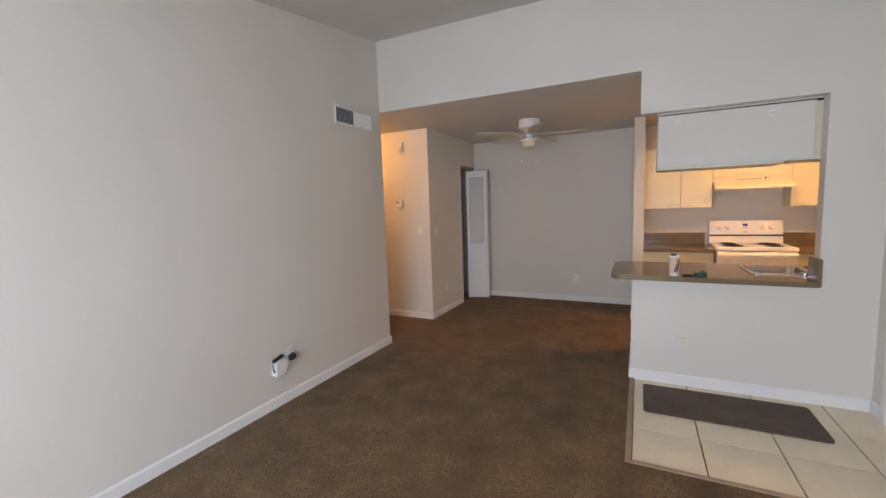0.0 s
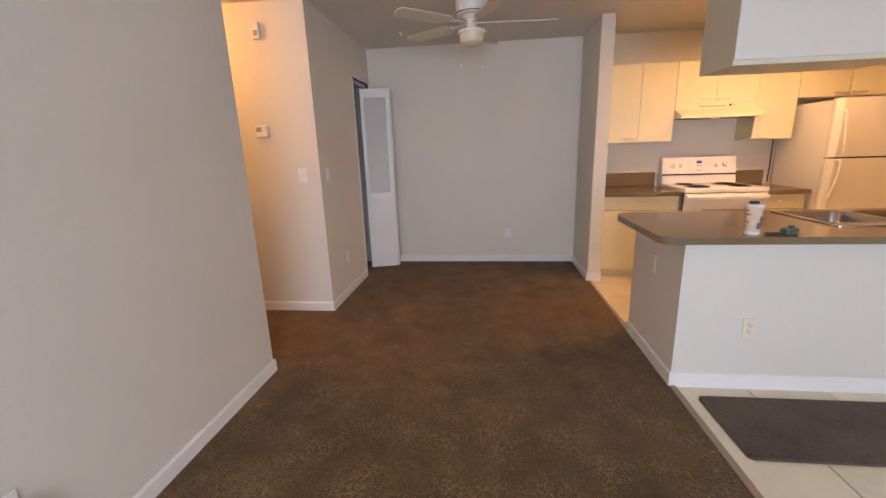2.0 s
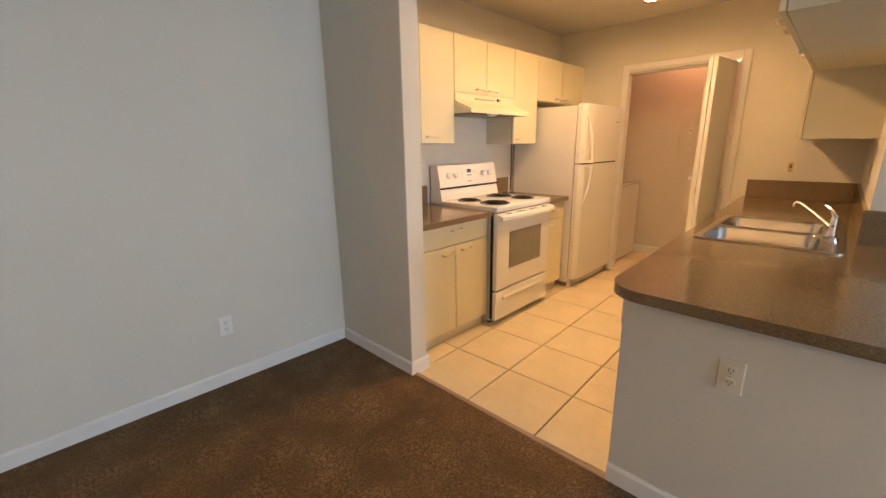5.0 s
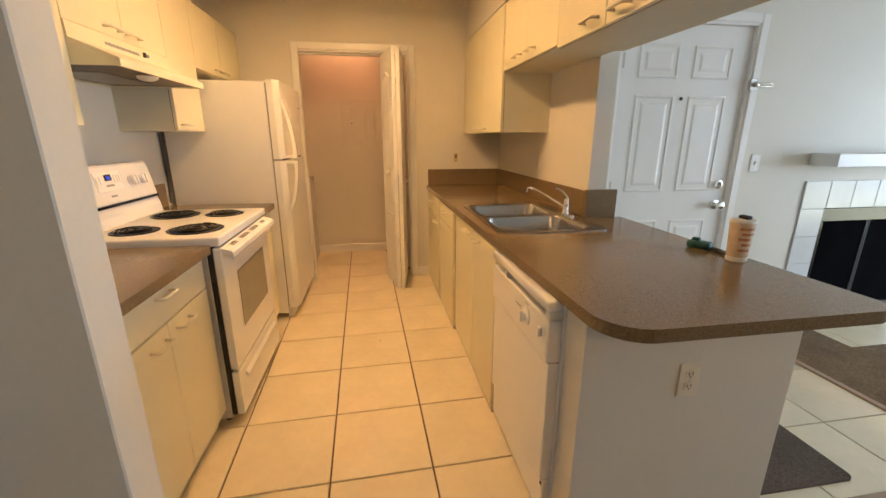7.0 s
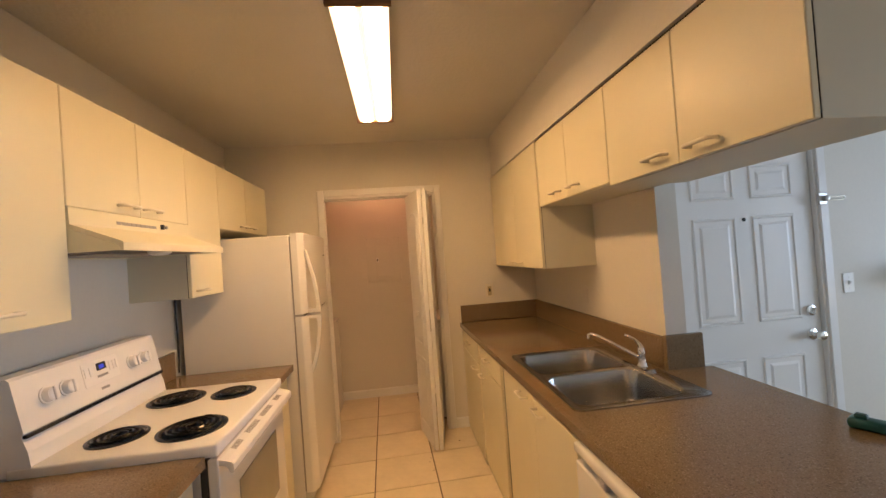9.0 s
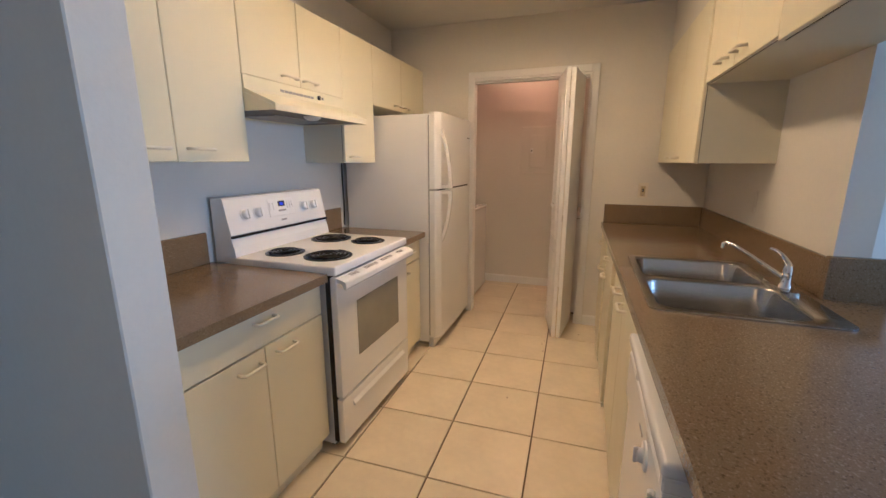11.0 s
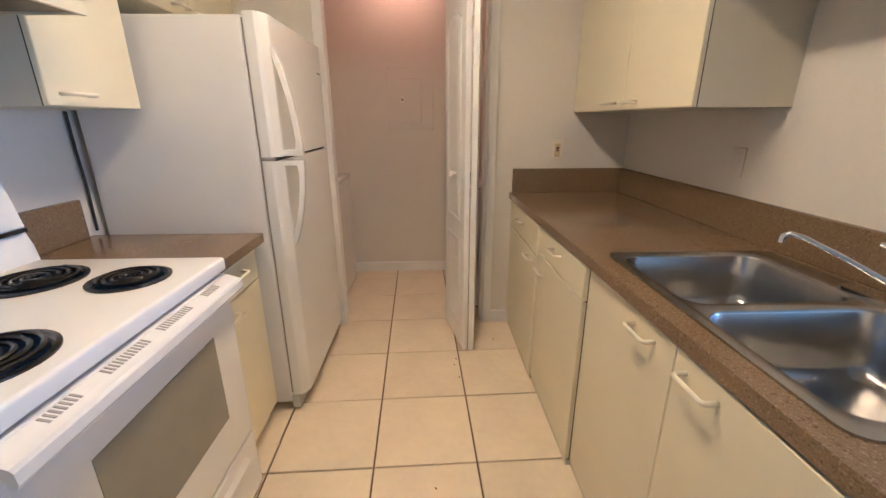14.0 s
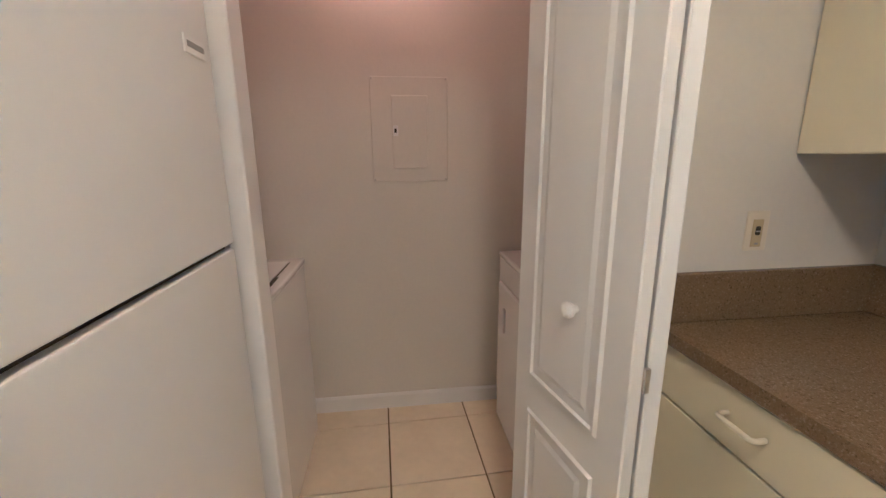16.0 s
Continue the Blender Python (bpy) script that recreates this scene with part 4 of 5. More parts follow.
lf = thing("door_2", (3.06, 5.50, 0), "folded-open white bifold laundry door", "door", kind="structure")
A, Bq = (2.862, 5.545), (3.282, 5.628)
wB = math.hypot(Bq[0] - A[0], Bq[1] - A[1])
bifold_leaf(lf, A, Bq, [(0.075, wB - 0.075, 0.80, 1.84, 0.05), (0.075, wB - 0.075, 0.13, 0.70, 0.0)], (0.165, 1.065), top=2.052)
bifold_leaf(lf, (3.295, 5.418), (2.860, 5.478), [], top=2.052)
for z in (0.3, 0.98, 1.8):
    part("hinge", B(2.858, 2.866, 5.508, 5.518, z - 0.025, z + 0.025), NICKEL, lf, "small steel hinge")
part("top_pivot", B(3.265, 3.295, 5.392, 5.42, 2.05, 2.068), NICKEL, lf)
structure("trim_bifold_track", B(K_X + 0.02, K_X + 0.06, 5.392, 6.322, 2.05, 2.07), GREYP, "bifold track")


def louvre_leaf(root, p, q, t=0.028, top=2.075):
    p, q = Vector((*p, 0)), Vector((*q, 0))
    d = (q - p).normalized()
    n = Vector((-d.y, d.x, 0))
    w = (q - p).length
    m = Matrix.Translation(p) @ Matrix(((d.x, n.x, 0, 0), (d.y, n.y, 0, 0), (0, 0, 1, 0), (0, 0, 0, 1)))
    st = 0.045
    bm = bmesh.new()
    for u0, u1, z0, z1 in ((0, st, 0.015, top), (w - st, w, 0.015, top), (st, w - st, 0.015, 0.12), (st, w - st, 0.83, 0.92), (st, w - st, top - 0.09, top)):
        box(bm, u0, u1, -t, 0, z0, z1, 0.002)
    leaf = part("leaf_frame", turned(bm, m), DOORW, root)
    sl = bmesh.new()
    prism(sl, [(-0.022, 0.014), (-0.018, 0.014), (0.0, -0.012), (-0.004, -0.012)], "x", st - 0.003, w - st + 0.003)
    bmesh.ops.recalc_face_normals(sl, faces=sl.faces[:])
    me = bpy.data.meshes.new("slat")
    sl.to_mesh(me)
    sl.free()
    me.materials.append(DOORW)
    part("lower_panel", turned(B(st, w - st, -t + 0.006, -0.006, 0.12, 0.83), m), DOORW, leaf)
    for lo, hi in ((0.935, top - 0.10),):
        k = int((hi - lo) / 0.026)
        for i in range(k + 1):
            o = new("slat", me)
            o.parent = leaf
            o.matrix_basis = Matrix.Translation(-origin_of(leaf)) @ m @ Matrix.Translation((0, 0, lo + i * 0.026))
    return leaf


cl = thing("door_3", (-2.02, 6.87, 0), "folded-open white louvred closet door", "door", kind="structure")
louvre_leaf(cl, (-1.862, 6.872), (-2.178, 6.792))
louvre_leaf(cl, (-1.860, 6.912), (-2.178, 6.972))
structure("trim_closet_track", B(D_X - 0.07, D_X - 0.03, 6.495, 7.055, 2.11, 2.149), GREYP, "closet track")

# ---- lamps ----
def kitchen_light():
    x0, x1, y0, y1 = 1.145, 2.385, 5.70, 5.922
    zb = 2.425
    root = thing("ceiling_light", ((x0 + x1) / 2, 5.81, zb), "lit fluorescent ceiling light with brown wooden ends", "ceiling light")
    part("housing", B(x0 + 0.01, x1 - 0.01, y0, y1, zb + 0.035, LOW, 0.002), WHITEP, root, "white metal housing")
    ym = (y0 + y1) / 2
    df = part("diffuser", B(x0 + 0.012, x1 - 0.012, ym - 0.014, ym + 0.014, zb + 0.008, zb + 0.035), TUBE_MID, root, "dimmer groove between the tubes")
    for a, b in ((y0 + 0.0245, ym - 0.0145), (ym + 0.0145, y1 - 0.0245)):
        part("diffuser_lobe", prism(bmesh.new(), [(a, zb + 0.035), (a, zb + 0.004), (a + 0.012, zb), (b - 0.012, zb), (b, zb + 0.006), (b, zb + 0.035)], "x", x0 + 0.012, x1 - 0.012), TUBE, df, "glowing ribbed plastic diffuser")
    for a, k in ((y0, 1), (y1, -1)):
        side = [(a + k * 0.003, zb + 0.035), (a + k * 0.008, zb + 0.012), (a + k * 0.024, zb), (a + k * 0.024, zb + 0.035)]
        part("diffuser_side", prism(bmesh.new(), side[::k], "x", x0 + 0.012, x1 - 0.012), TUBE_EDGE, df, "dimmer curved diffuser edge")
    for a, b in ((x0 - 0.006, x0 + 0.012), (x1 - 0.012, x1 + 0.006)):
        part("end_cap", B(a, b, y0 - 0.006, y1 + 0.006, zb - 0.004, LOW, 0.003), WOOD, root, "brown wooden end cap")


def globe_light(name, x, y, material, label):
    root = thing(name, (x, y, LOW - 0.13), label, "ceiling light")
    part("base", lathe(bmesh.new(), (x, y, LOW), [(0.075, 0.0), (0.075, -0.02), (0.05, -0.03), (0.04, -0.03)], 24), WHITEP, root, smooth=True)
    prof = [(0.035, -0.03)] + [(0.075 * math.sin(a), -0.075 + 0.055 * math.cos(a)) for a in (0.9, 1.3, 1.7, 2.1, 2.5, 2.9)]
    part("globe", lathe(bmesh.new(), (x, y, LOW), prof, 24), material, root, "lit glass globe", True)


kitchen_light()
globe_light("laundry_light", 4.0, 5.95, BULB, "lit globe lamp on laundry ceiling")
globe_light("hall_light", -3.32, 4.86, HALLB, "lit globe lamp on hallway ceiling")


def ceiling_fan(x, y):
    root = thing("ceiling_fan", (x, y, LOW - 0.3), "white five-blade ceiling fan at rest", "ceiling fan")
    part("motor_housing", lathe(bmesh.new(), (x, y, LOW), [(0.130, 0.0), (0.130, -0.016), (0.126, -0.018), (0.126, -0.095), (0.116, -0.114), (0.08, -0.118), (0.01, -0.118)], 32), WHITEP, root, smooth=True)
    part("motor_vent", lathe(bmesh.new(), (x, y, LOW), [(0.1245, -0.100), (0.1265, -0.101), (0.1245, -0.106)], 32), RUBBER, root, smooth=True)
    part("neck", lathe(bmesh.new(), (x, y, LOW), [(0.07, -0.116), (0.06, -0.135), (0.042, -0.145), (0.042, -0.225)], 20), WHITEP, root, smooth=True)
    part("hub_rim", lathe(bmesh.new(), (x, y, LOW), [(0.04, -0.222), (0.108, -0.226), (0.114, -0.238), (0.108, -0.252), (0.04, -0.254)], 32), WHITEP, root, smooth=True)
    part("switch_cup", lathe(bmesh.new(), (x, y, LOW), [(0.098, -0.252), (0.097, -0.285), (0.086, -0.318), (0.056, -0.338), (0.008, -0.345)], 28), CARC, root, "cream switch cup", True)
    for k in range(5):
        a = radians(3 + 72 * k)
        m = Matrix.Translation((x, y, LOW - 0.178)) @ Matrix.Rotation(a, 4, "Z") @ Matrix.Rotation(radians(11), 4, "X")
        bl = prism(bmesh.new(), rounded(0.20, 0.68, -0.066, 0.066, 0.05, 5), "z", -0.003, 0.003)
        b = part("blade", turned(bl, m), CARC, root, "cream blade")
        br = prism(bmesh.new(), [(0.04, -0.012), (0.12, -0.014), (0.19, -0.024), (0.24, -0.042), (0.255, 0.0), (0.24, 0.042), (0.19, 0.024), (0.12, 0.014), (0.04, 0.012)], "z", 0.003, 0.008)
        part("blade_iron", turned(br, m), WHITEP, b)
    for dx, ln in ((-0.092, 0.255), (0.085, 0.275)):
        c = part("pull_chain", tube(bmesh.new(), [(x + dx * 0.8, y - 0.02, LOW - 0.275), (x + dx, y - 0.02, LOW - 0.285), (x + dx, y - 0.02, LOW - 0.22 - ln)], 0.0016, 6), NICKEL, root)
        part("chain_end", lathe(bmesh.new(), (x + dx, y - 0.02, LOW - 0.22 - ln), [(0.003, 0.0), (0.008, -0.01), (0.008, -0.022), (0.003, -0.03)], 10), WHITEP, c)


ceiling_fan(-0.885, 5.74)

# ---- wall plates ----
def on_wall(at, normal):
    """A frame whose y points out of the wall and whose x runs along it."""
    n = Vector(normal)
    x = n.cross(Vector((0, 0, 1)))
    return Matrix.Translation(at) @ Matrix(((x.x, n.x, 0, 0), (x.y, n.y, 0, 0), (0, 0, 1, 0), (0, 0, 0, 1)))


def outlet(at, normal, label, material=PLATE):
    m = on_wall(at, normal)
    root = thing("wall_outlet", at, label, "outlet")
    part("cover_plate", turned(B(-0.036, 0.036, 0, 0.006, -0.058, 0.058, 0.003, 2), m), material, root)
    for z in (-0.021, 0.021):
        f = part("receptacle", turned(prism(bmesh.new(), rounded(-0.017, 0.017, z - 0.014, z + 0.014, 0.011, 4), "y", 0.005, 0.0085), m), material, root)
        bm = bmesh.new()
        for u in (-0.0075, 0.0055):
            box(bm, u, u + 0.002, 0.008, 0.0092, z - 0.003, z + 0.007)
        box(bm, -0.002, 0.002, 0.008, 0.0092, z - 0.010, z - 0.006)
        part("slots", turned(bm, m), BLACK, f)
    part("screw", turned(lathe(bmesh.new(), (0, 0.006, 0), [(0.003, 0.0), (0.0025, 0.0012)], 8, "y"), m), NICKEL, root)
    return root


def switch(at, normal, label, toggles=1, material=PLATE):
    m = on_wall(at, normal)
    root = thing("light_switch", at, label, "light switch")
    w = 0.036 * (1 if toggles == 1 else 1.65)
    part("cover_plate", turned(B(-w, w, 0, 0.006, -0.058, 0.058, 0.003, 2), m), material, root)
    for k in range(toggles):
        u = (k - (toggles - 1) / 2) * 0.046
        part("toggle", turned(prism(bmesh.new(), [(0.005, -0.012), (0.008, -0.012), (0.018, 0.008), (0.017, 0.013), (0.005, 0.012)], "x", u - 0.005, u + 0.005), m), material, root)
    for z in (-0.03, 0.03):
        part("screw", turned(lathe(bmesh.new(), (0, 0.006, z), [(0.003, 0.0), (0.0025, 0.0012)], 8, "y"), m), NICKEL, root)
    return root


outlet((0.30, 4.78, 0.643), (-1, 0, 0), "ivory outlet on the peninsula end wall")
outlet((0.682, 4.397, 0.374), (0, -1, 0), "ivory outlet on low counter wall")
outlet((-0.518, N_Y, 0.372), (0, -1, 0), "white outlet on the dining wall", WHITEP)


def blank_outlet(at, normal, label, insert, socket):
    """Outlet with a painted-over plate round a rectangular insert."""
    m = on_wall(at, normal)
    root = thing("wall_outlet", at, label, "outlet")
    part("cover_plate", turned(B(-0.036, 0.036, 0, 0.005, -0.058, 0.058, 0.003, 2), m), PLATE if socket else PAINT, root)
    f = part("insert", turned(B(-0.017, 0.017, 0.004, 0.008, -0.047, 0.034, 0.002), m), insert, root)
    if socket:
        part("button", turned(prism(bmesh.new(), rounded(-0.0075, 0.0075, -0.012, 0.014, 0.004, 3), "y", 0.007, 0.0092), m), RUBBER, f, "dark button")
        part("contact", turned(B(-0.006, 0.006, 0.009, 0.0105, -0.002, 0.001), m), NICKEL, f)
        part("slots", turned(B(-0.006, 0.006, 0.0075, 0.0086, -0.040, -0.034), m), GREY, f)


blank_outlet((K_X, 4.935, 1.178), (-1, 0, 0), "worn ivory outlet above the corner backsplash", IVORY, True)
blank_outlet((2.297, H_Y1, 1.19), (0, 1, 0), "painted-over outlet above sink backsplash", PAINT, False)
outlet((E_X, 0.82, 0.36), (-1, 0, 0), "white outlet beside fireplace", WHITEP)
outlet((D_X, 5.90, 0.39), (1, 0, 0), "white outlet near closet", WHITEP)
switch((-2.302, HALL_Y, 1.218), (0, -1, 0), "white light switch on hallway wall", 1, WHITEP)
switch((D_X, 5.60, 1.205), (1, 0, 0), "white light switch near closet", 1, WHITEP)
switch((E_X, 3.095, 1.185), (-1, 0, 0), "white light switch beside front door", 1, WHITEP)

th = thing("thermostat", (-2.602, HALL_Y, 1.535), "white wall thermostat with small grey display", "thermostat")
part("case", B(-2.655, -2.55, HALL_Y - 0.028, HALL_Y, 1.535, 1.628, 0.006, 2), WHITEP, th)
part("display", B(-2.645, -2.60, HALL_Y - 0.030, HALL_Y - 0.027, 1.578, 1.612), GREY, th)
part("button", B(-2.585, -2.565, HALL_Y - 0.031, HALL_Y - 0.027, 1.585, 1.605, 0.001), WHITEP, th)
dc = thing("door_chime", (-2.545, HALL_Y, 2.27), "small white chime box on hallway wall", "door chime")
part("case", B(-2.575, -2.515, HALL_Y - 0.03, HALL_Y, 2.27, 2.39, 0.004), WHITEP, dc)
part("grille", B(-2.562, -2.528, HALL_Y - 0.032, HALL_Y - 0.029, 2.29, 2.33), GREY, dc)

hk = thing("ceiling_hook", (-1.626, 6.521, LOW - 0.03), "small white hook screwed into nook ceiling", "hook")
part("base", lathe(bmesh.new(), (-1.626, 6.521, LOW), [(0.014, 0.0), (0.013, -0.004), (0.004, -0.005)], 12), WHITEP, hk, smooth=True)
part("hook", tube(bmesh.new(), [(-1.626, 6.521, LOW - 0.004), (-1.626, 6.521, LOW - 0.018), (-1.618, 6.521, LOW - 0.028), (-1.608, 6.521, LOW - 0.022), (-1.607, 6.521, LOW - 0.014)], 0.0022, 6), WHITEP, hk, smooth=True)

# return-air register on the west wall
vr = thing("air_register", (W_X, 3.88, 2.30), "white two-way air register on living room wall", "vent")
bm = bmesh.new()
y0, y1, z0, z1 = 3.675, 4.235, 2.312, 2.475
for a, b, c, d in ((y0, y1, z0, z0 + 0.016), (y0, y1, z1 - 0.016, z1), (y0, y0 + 0.016, z0 + 0.016, z1 - 0.016), (y1 - 0.016, y1, z0 + 0.016, z1 - 0.016), (3.942, 3.957, z0 + 0.016, z1 - 0.016)):
    box(bm, W_X, W_X + 0.012, a, b, c, d, 0.002)
part("frame", bm, TRIM, vr)
# black sheet paints the dark inside of the duct
part("backing", B(W_X, W_X + 0.002, y0 + 0.016, y1 - 0.016, z0 + 0.016, z1 - 0.016), SOOT, vr)
for k in range(29):
    yy = y0 + 0.024 + k * 0.0182
    if 3.932 < yy < 3.965:
        continue
    s = -1 if yy < 3.94 else 1
    # shade put into the colour: this half's white slats are drawn grey
    if s < 0:
        part("slat", B(W_X + 0.002, W_X + 0.009, yy - 0.001, yy + 0.001, z0 + 0.016, z1 - 0.016), GREY, vr)
        continue
    bm = prism(bmesh.new(), [(W_X + 0.002, yy - 0.006 * s), (W_X + 0.004, yy - 0.007 * s), (W_X + 0.012, yy + 0.006 * s), (W_X + 0.010, yy + 0.007 * s)], "z", z0 + 0.016, z1 - 0.016)
    part("slat", bm, TRIM, vr)

# plugged-in adapter on the west wall
outlet((W_X, 2.968, 0.39), (1, 0, 0), "white outlet with plugs on living room wall", WHITEP)
ad = thing("plug_in_adapter", (W_X, 2.85, 0.25), "white plug-in adapter with black plugs", "adapter")
part("case", prism(bmesh.new(), [(2.785, 0.27), (2.875, 0.27), (2.905, 0.34), (2.865, 0.39), (2.80, 0.39)], "x", W_X, W_X + 0.055), WHITEP, ad)
part("antenna", tube(bmesh.new(), [(W_X + 0.03, 2.812, 0.275), (W_X + 0.034, 2.80, 0.235)], 0.006, 8), GREYP, ad)
part("black_plug", turned(B(-0.014, 0.014, -0.05, 0.05, -0.012, 0.012, 0.008, 2), Matrix.Translation((W_X + 0.05, 2.81, 0.405)) @ Matrix.Rotation(radians(14), 4, "X")), RUBBER, ad, "black plug")
part("black_plug", turned(lathe(bmesh.new(), (0, 0, 0), [(0.016, -0.032), (0.026, -0.012), (0.026, 0.02), (0.014, 0.032)], 16, "y"), Matrix.Translation((W_X + 0.034, 2.962, 0.365)) @ Matrix.Rotation(radians(18), 4, "X")), RUBBER, ad, "round black plug", True)
part("cable", tube(bmesh.new(), [(W_X + 0.05, 2.765, 0.39), (W_X + 0.055, 2.755, 0.36), (W_X + 0.05, 2.765, 0.32), (W_X + 0.04, 2.785, 0.30)], 0.004, 8), RUBBER, ad, "black cable", True)
part("bridge", B(W_X + 0.006, W_X + 0.03, 2.87, 2.935, 0.345, 0.375, 0.003), WHITEP, ad)

# breaker panel in the laundry
bp = thing("breaker_panel", (L_X, 5.87, 1.27), "cream-painted breaker panel set in laundry wall", "breaker panel")
part("frame", B(L_X - 0.008, L_X, 5.69, 6.065, 1.27, 1.765, 0.003), PAINT, bp)
d = part("door", B(L_X - 0.016, L_X - 0.008, 5.79, 5.965, 1.335, 1.68, 0.003), PAINT, bp)
part("latch", B(L_X - 0.022, L_X - 0.016, 5.935, 5.96, 1.49, 1.54, 0.002), WHITEP, d)
part("latch_slot", B(L_X - 0.024, L_X - 0.021, 5.942, 5.953, 1.505, 1.525), RUBBER, d)
for yy in (5.70, 6.055):
    for zz in (1.28, 1.755):
        part("screw", lathe(bmesh.new(), (L_X - 0.008, yy, zz), [(0.005, 0.0), (0.004, -0.002)], 8, "x"), NICKEL, bp)

# ---- fireplace ----
fp = thing("fireplace", (E_X, 1.91, 0), "black fireplace framed with white glazed tiles", "fireplace")
fy0, fy1, ft = 1.50, 2.425, 0.848
bm = bmesh.new()
box(bm, E_X + 0.12, E_X + 0.5, fy0 - 0.04, fy0, 0, ft)
box(bm, E_X + 0.12, E_X + 0.5, fy1, fy1 + 0.04, 0, ft)
box(bm, E_X + 0.5, E_X + 0.54, fy0 - 0.04, fy1 + 0.04, 0, ft)
box(bm, E_X + 0.12, E_X + 0.54, fy0 - 0.04, fy1 + 0.04, ft, ft + 0.04)
box(bm, E_X + 0.12, E_X + 0.54, fy0, fy1, -0.01, 0.02)
part("firebox", bm, SOOT, fp, "sooty black firebox")
bm = bmesh.new()
for a, b, c, d in ((fy0, fy1, ft - 0.10, ft), (fy0, fy0 + 0.03, 0.0, ft - 0.10), (fy1 - 0.03, fy1, 0.0, ft - 0.10), (fy0 + 0.03, fy1 - 0.03, 0.0, 0.06)):
    box(bm, E_X - 0.006, E_X + 0.03, a, b, c, d, 0.003)
part("metal_surround", bm, BLACK, fp, "black metal firebox front")
for k in range(2):
    ya = fy0 + 0.03 + k * 0.4335
    gp = part("glass_door", B(E_X + 0.012, E_X + 0.018, ya + 0.002, ya + 0.4295, 0.062, ft - 0.102), DGLASS, fp, "dark tinted glass door")
    for a, b in ((ya + 0.002, ya + 0.016), (ya + 0.4155, ya + 0.4295)):
        part("stile", B(E_X + 0.006, E_X + 0.012, a, b, 0.062, ft - 0.102, 0.001), SOOT, gp)
def surround_tile(a, b, c, d):
    return part("tile", B(E_X - 0.012, E_X - 0.001, a + 0.002, b - 0.002, c + 0.002, d - 0.002, 0.002), HEARTH, fp)
sy0, sy1, st = 1.33, 2.635, 1.055
nt = 6
for k in range(nt):
    surround_tile(sy0 + (sy1 - sy0) * k / nt, sy0 + (sy1 - sy0) * (k + 1) / nt, ft + 0.002, st)
for k in range(4):
    for a, b in ((sy0, fy0), (fy1, sy1)):
        surround_tile(a, b, 0.006 + (ft - 0.006) * k / 4, 0.006 + (ft - 0.006) * (k + 1) / 4)
part("grout", B(E_X - 0.006, E_X - 0.0005, sy0, sy1, ft + 0.002, st), GREYP, fp)
mt = solid("mantel_shelf", B(E_X - 0.185, E_X, 1.22, 2.64, 1.165, 1.252, 0.003), TRIM, "white painted wooden mantel shelf over fireplace", "mantel")

# ---- loose things ----
mw = bmesh.new()
prism(mw, rounded(0.398, 1.452, 3.812, 4.285, 0.03, 5), "z", 0.0, 0.012)
solid("entry_mat", mw, MAT, "brown carpet-remnant mat on entry tiles", "mat")

cx, cy = 0.605, 4.375
cup = thing("tumbler_cup", (cx, cy, CZ1), "cream tumbler with rust print and black lid", "cup")
prof = [(0.031, 0.0), (0.033, 0.004), (0.041, 0.15), (0.0415, 0.152)]
part("body", lathe(bmesh.new(), (cx, cy, CZ1), prof, 28), CUP, cup, smooth=True)
part("base_ring", lathe(bmesh.new(), (cx, cy, CZ1), [(0.0335, 0.003), (0.0343, 0.004), (0.035, 0.018), (0.0335, 0.019)], 28), WHITEP, cup, smooth=True)
part("lid", lathe(bmesh.new(), (cx, cy, CZ1), [(0.0425, 0.148), (0.043, 0.156), (0.038, 0.160), (0.012, 0.161)], 28), WHITEP, cup, "translucent lid", True)
part("spout_tab", B(cx - 0.026, cx + 0.014, cy - 0.012, cy + 0.012, CZ1 + 0.160, CZ1 + 0.174, 0.005, 2), RUBBER, cup, "black slide tab")
for k, (z, a0, a1) in enumerate(((0.122, -0.9, 0.5), (0.103, -0.7, 0.7), (0.083, -0.9, 0.2), (0.063, -0.6, 0.6), (0.042, -0.8, 0.3))):
    bm = bmesh.new()
    r = 0.0335 + 0.0078 * z / 0.15 + 0.0006
    ring = [[bm.verts.new((cx + r * math.cos(math.pi + a), cy + r * math.sin(math.pi + a), CZ1 + h)) for a in np.linspace(a0, a1, 8)] for h in (z, z + 0.010)]
    for i in range(7):
        bm.faces.new((ring[0][i], ring[0][i + 1], ring[1][i + 1], ring[1][i]))
    part("print_bar", bm, RUST, cup)
# uneven picture printed on the living-room side
for z, h, a0, a1, ink in ((0.098, 0.034, -1.15, -0.55, RUST), (0.066, 0.032, -1.35, -0.60, PLUM), (0.034, 0.032, -1.65, -0.85, PLUM)):
    bm = bmesh.new()
    rows = []
    for v in (z, z + h):
        r = 0.0335 + 0.0078 * v / 0.15 + 0.0007
        rows.append([bm.verts.new((cx + r * math.cos(a), cy + r * math.sin(a), CZ1 + v)) for a in np.linspace(a0, a1, 7)])
    for i in range(6):
        bm.faces.new((rows[0][i], rows[0][i + 1], rows[1][i + 1], rows[1][i]))
    part("print_patch", bm, ink, cup)
kf = thing("key_fob", (0.79, 4.37, CZ1), "teal plastic key fob with black strap", "key fob")
m = Matrix.Translation((0.785, 4.375, CZ1)) @ Matrix.Rotation(radians(28), 4, "Z")
part("fob", turned(B(-0.045, 0.045, -0.026, 0.026, 0.0, 0.032, 0.012, 3), m), TEAL, kf, smooth=True)
part("clip", turned(B(0.0, 0.03, -0.012, 0.012, 0.030, 0.044, 0.005, 2), m), TEAL, kf)
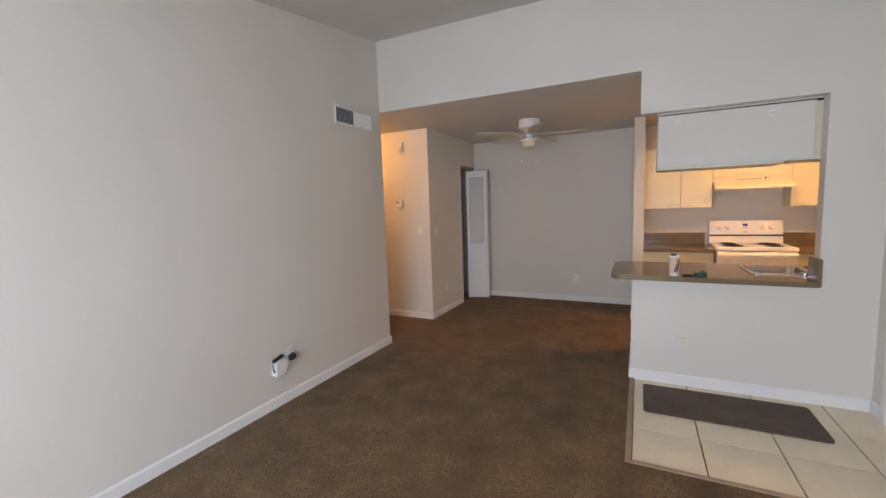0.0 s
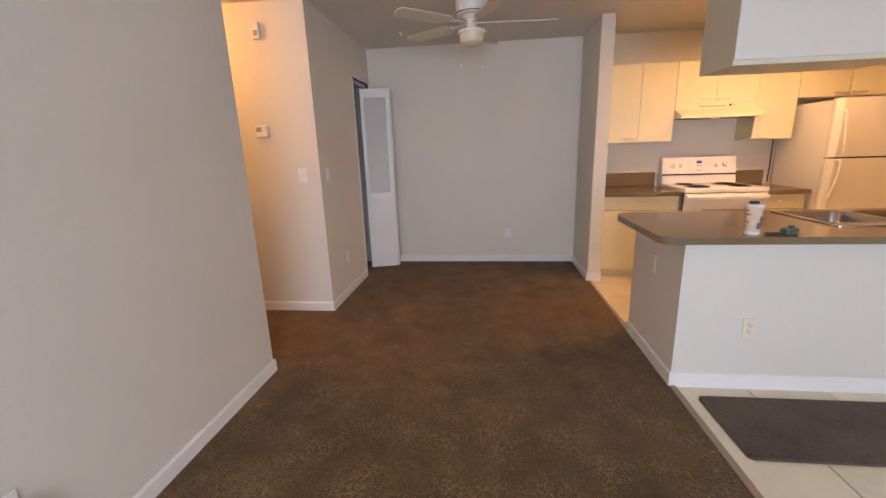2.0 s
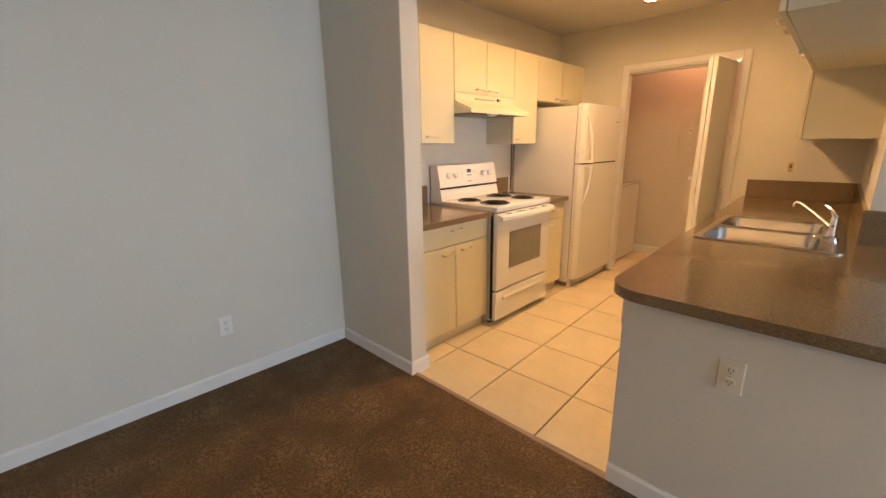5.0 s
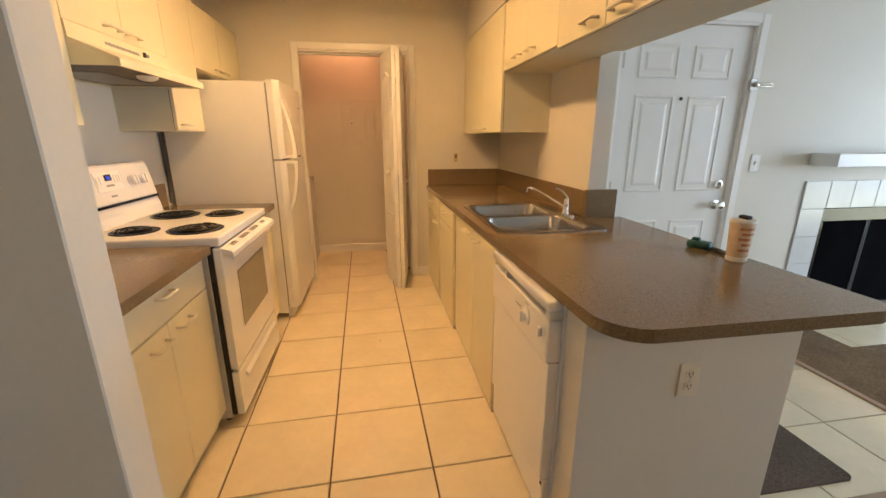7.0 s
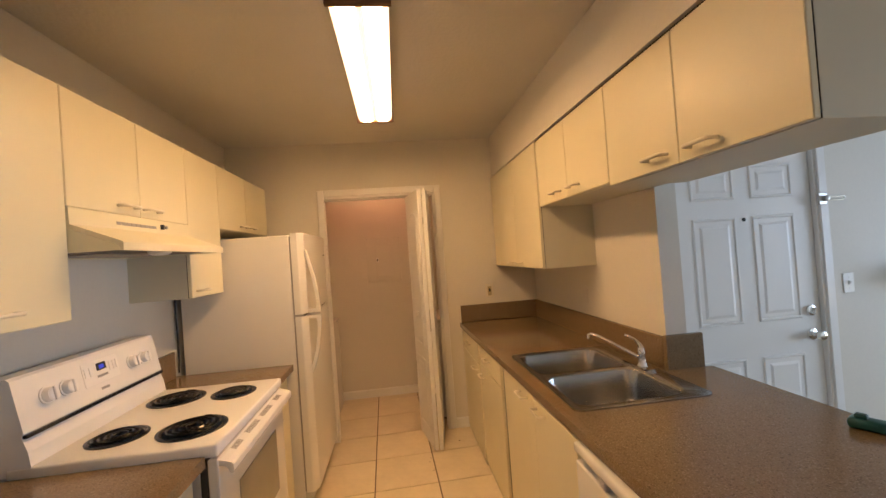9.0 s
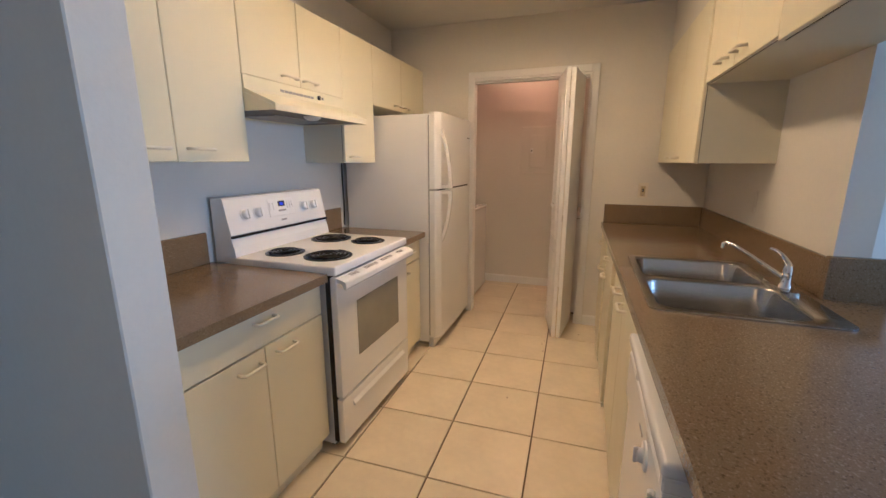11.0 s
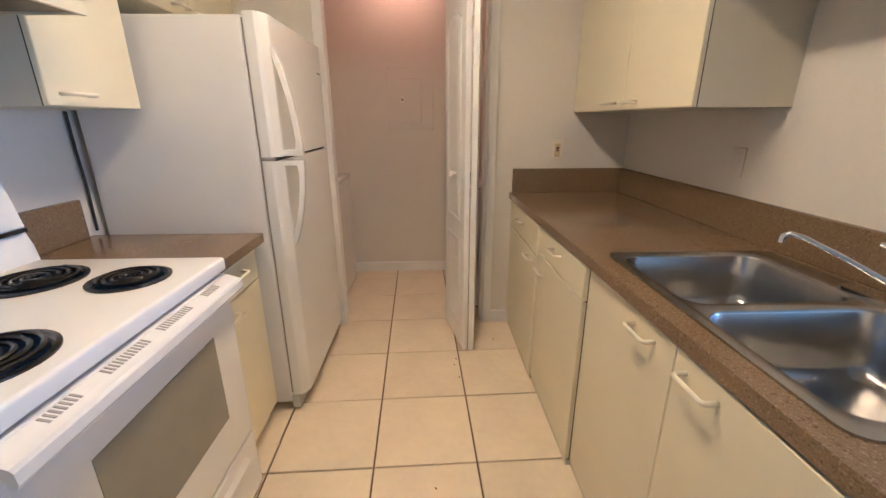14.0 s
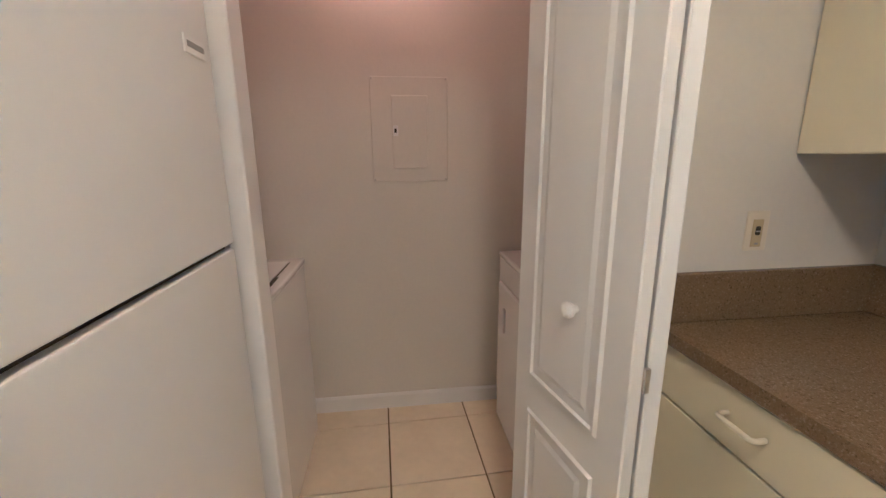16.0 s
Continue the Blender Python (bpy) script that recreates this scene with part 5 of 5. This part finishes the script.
part("strap", tube(bmesh.new(), [(0.745, 4.36, CZ1 + 0.008), (0.715, 4.352, CZ1 + 0.008), (0.685, 4.36, CZ1 + 0.007), (0.66, 4.365, CZ1 + 0.008)], [0.006, 0.008, 0.008, 0.004], 8), RUBBER, kf, "black strap", True)

# black rod added to draw the shaded gap beside the fridge, no real cable
gap_line = thing("corner_gap_shade", (2.345, N_Y, 0.92), "dark line standing in for the shaded gap beside fridge", "cable")
part("cable", tube(bmesh.new(), [(2.345, N_Y - 0.012, 0.93), (2.347, N_Y - 0.015, 1.1), (2.344, N_Y - 0.013, 1.25), (2.345, N_Y - 0.012, 1.39)], 0.0055, 8), RUBBER, gap_line)

# debris on the kitchen floor
for i, (x, y) in enumerate(((2.72, 5.60), (2.78, 5.585), (3.0, 5.33), (2.6, 5.58), (1.9, 5.72))):
    bm = bmesh.new()
    tube(bm, [(x, y, 0.003), (x + 0.006, y + 0.003 * (i % 3), 0.004), (x + 0.011, y + 0.006, 0.003)], [0.0015, 0.003, 0.001], 6)
    solid("crumb", bm, WOOD, "tiny dark crumb on floor tile", "debris", "crumbs on the kitchen floor")

# ---- floor tiles ----
def tile_field(name, label, x0, x1, y0, y1, px, ox, py, oy, skip=()):
    """Tiles on a grid of pitch px, py through (ox, oy), cut at the field's edges, each an object of its own."""
    root = thing(name, (ox, oy, -0.012), label, "floor", kind="structure")
    made = {}
    g = 0.0038
    i0, i1 = math.floor((x0 - ox) / px), math.ceil((x1 - ox) / px)
    j0, j1 = math.floor((y0 - oy) / py), math.ceil((y1 - oy) / py)
    for i in range(i0, i1):
        for j in range(j0, j1):
            a, b = max(x0, ox + i * px) + g, min(x1, ox + (i + 1) * px) - g
            c, d = max(y0, oy + j * py) + g, min(y1, oy + (j + 1) * py) - g
            if b - a < 0.012 or d - c < 0.012:
                continue
            key = (round(b - a, 3), round(d - c, 3))
            if key not in made:
                w, h = (b - a) / 2, (d - c) / 2
                bm = B(-w, w, -h, h, 0.0, 0.012, 0.0018)
                bmesh.ops.recalc_face_normals(bm, faces=bm.faces[:])
                me = bpy.data.meshes.new("tile")
                bm.to_mesh(me)
                bm.free()
                me.materials.append(TILE)
                made[key] = me
            o = new("tile", made[key])
            o.parent = root
            o.location = Vector(((a + b) / 2, (c + d) / 2, -0.012 + random.uniform(-0.0006, 0.0006))) - root.location
    return root


kitchen = tile_field("floor_kitchen_tiles", "cream ceramic kitchen and laundry floor tiles with dark grout", 0.292, L_X + 0.06, 4.5, N_Y, 0.427, 0.746, 0.4268, 5.513)
kitchen.rotation_euler = (0, 0, 0.028)    # laid slightly out of square
tile_field("floor_entry_tiles", "cream ceramic entry floor tiles with dark grout", 0.33, E_X, 3.165, H_Y0 + 0.007, 0.42, 0.295, 0.42, 3.565)
tile_field("floor_hearth_tiles", "pale ceramic hearth tiles in the carpet", 1.30, E_X, 1.245, 2.605, 0.42, 1.30, 0.42, 1.245)
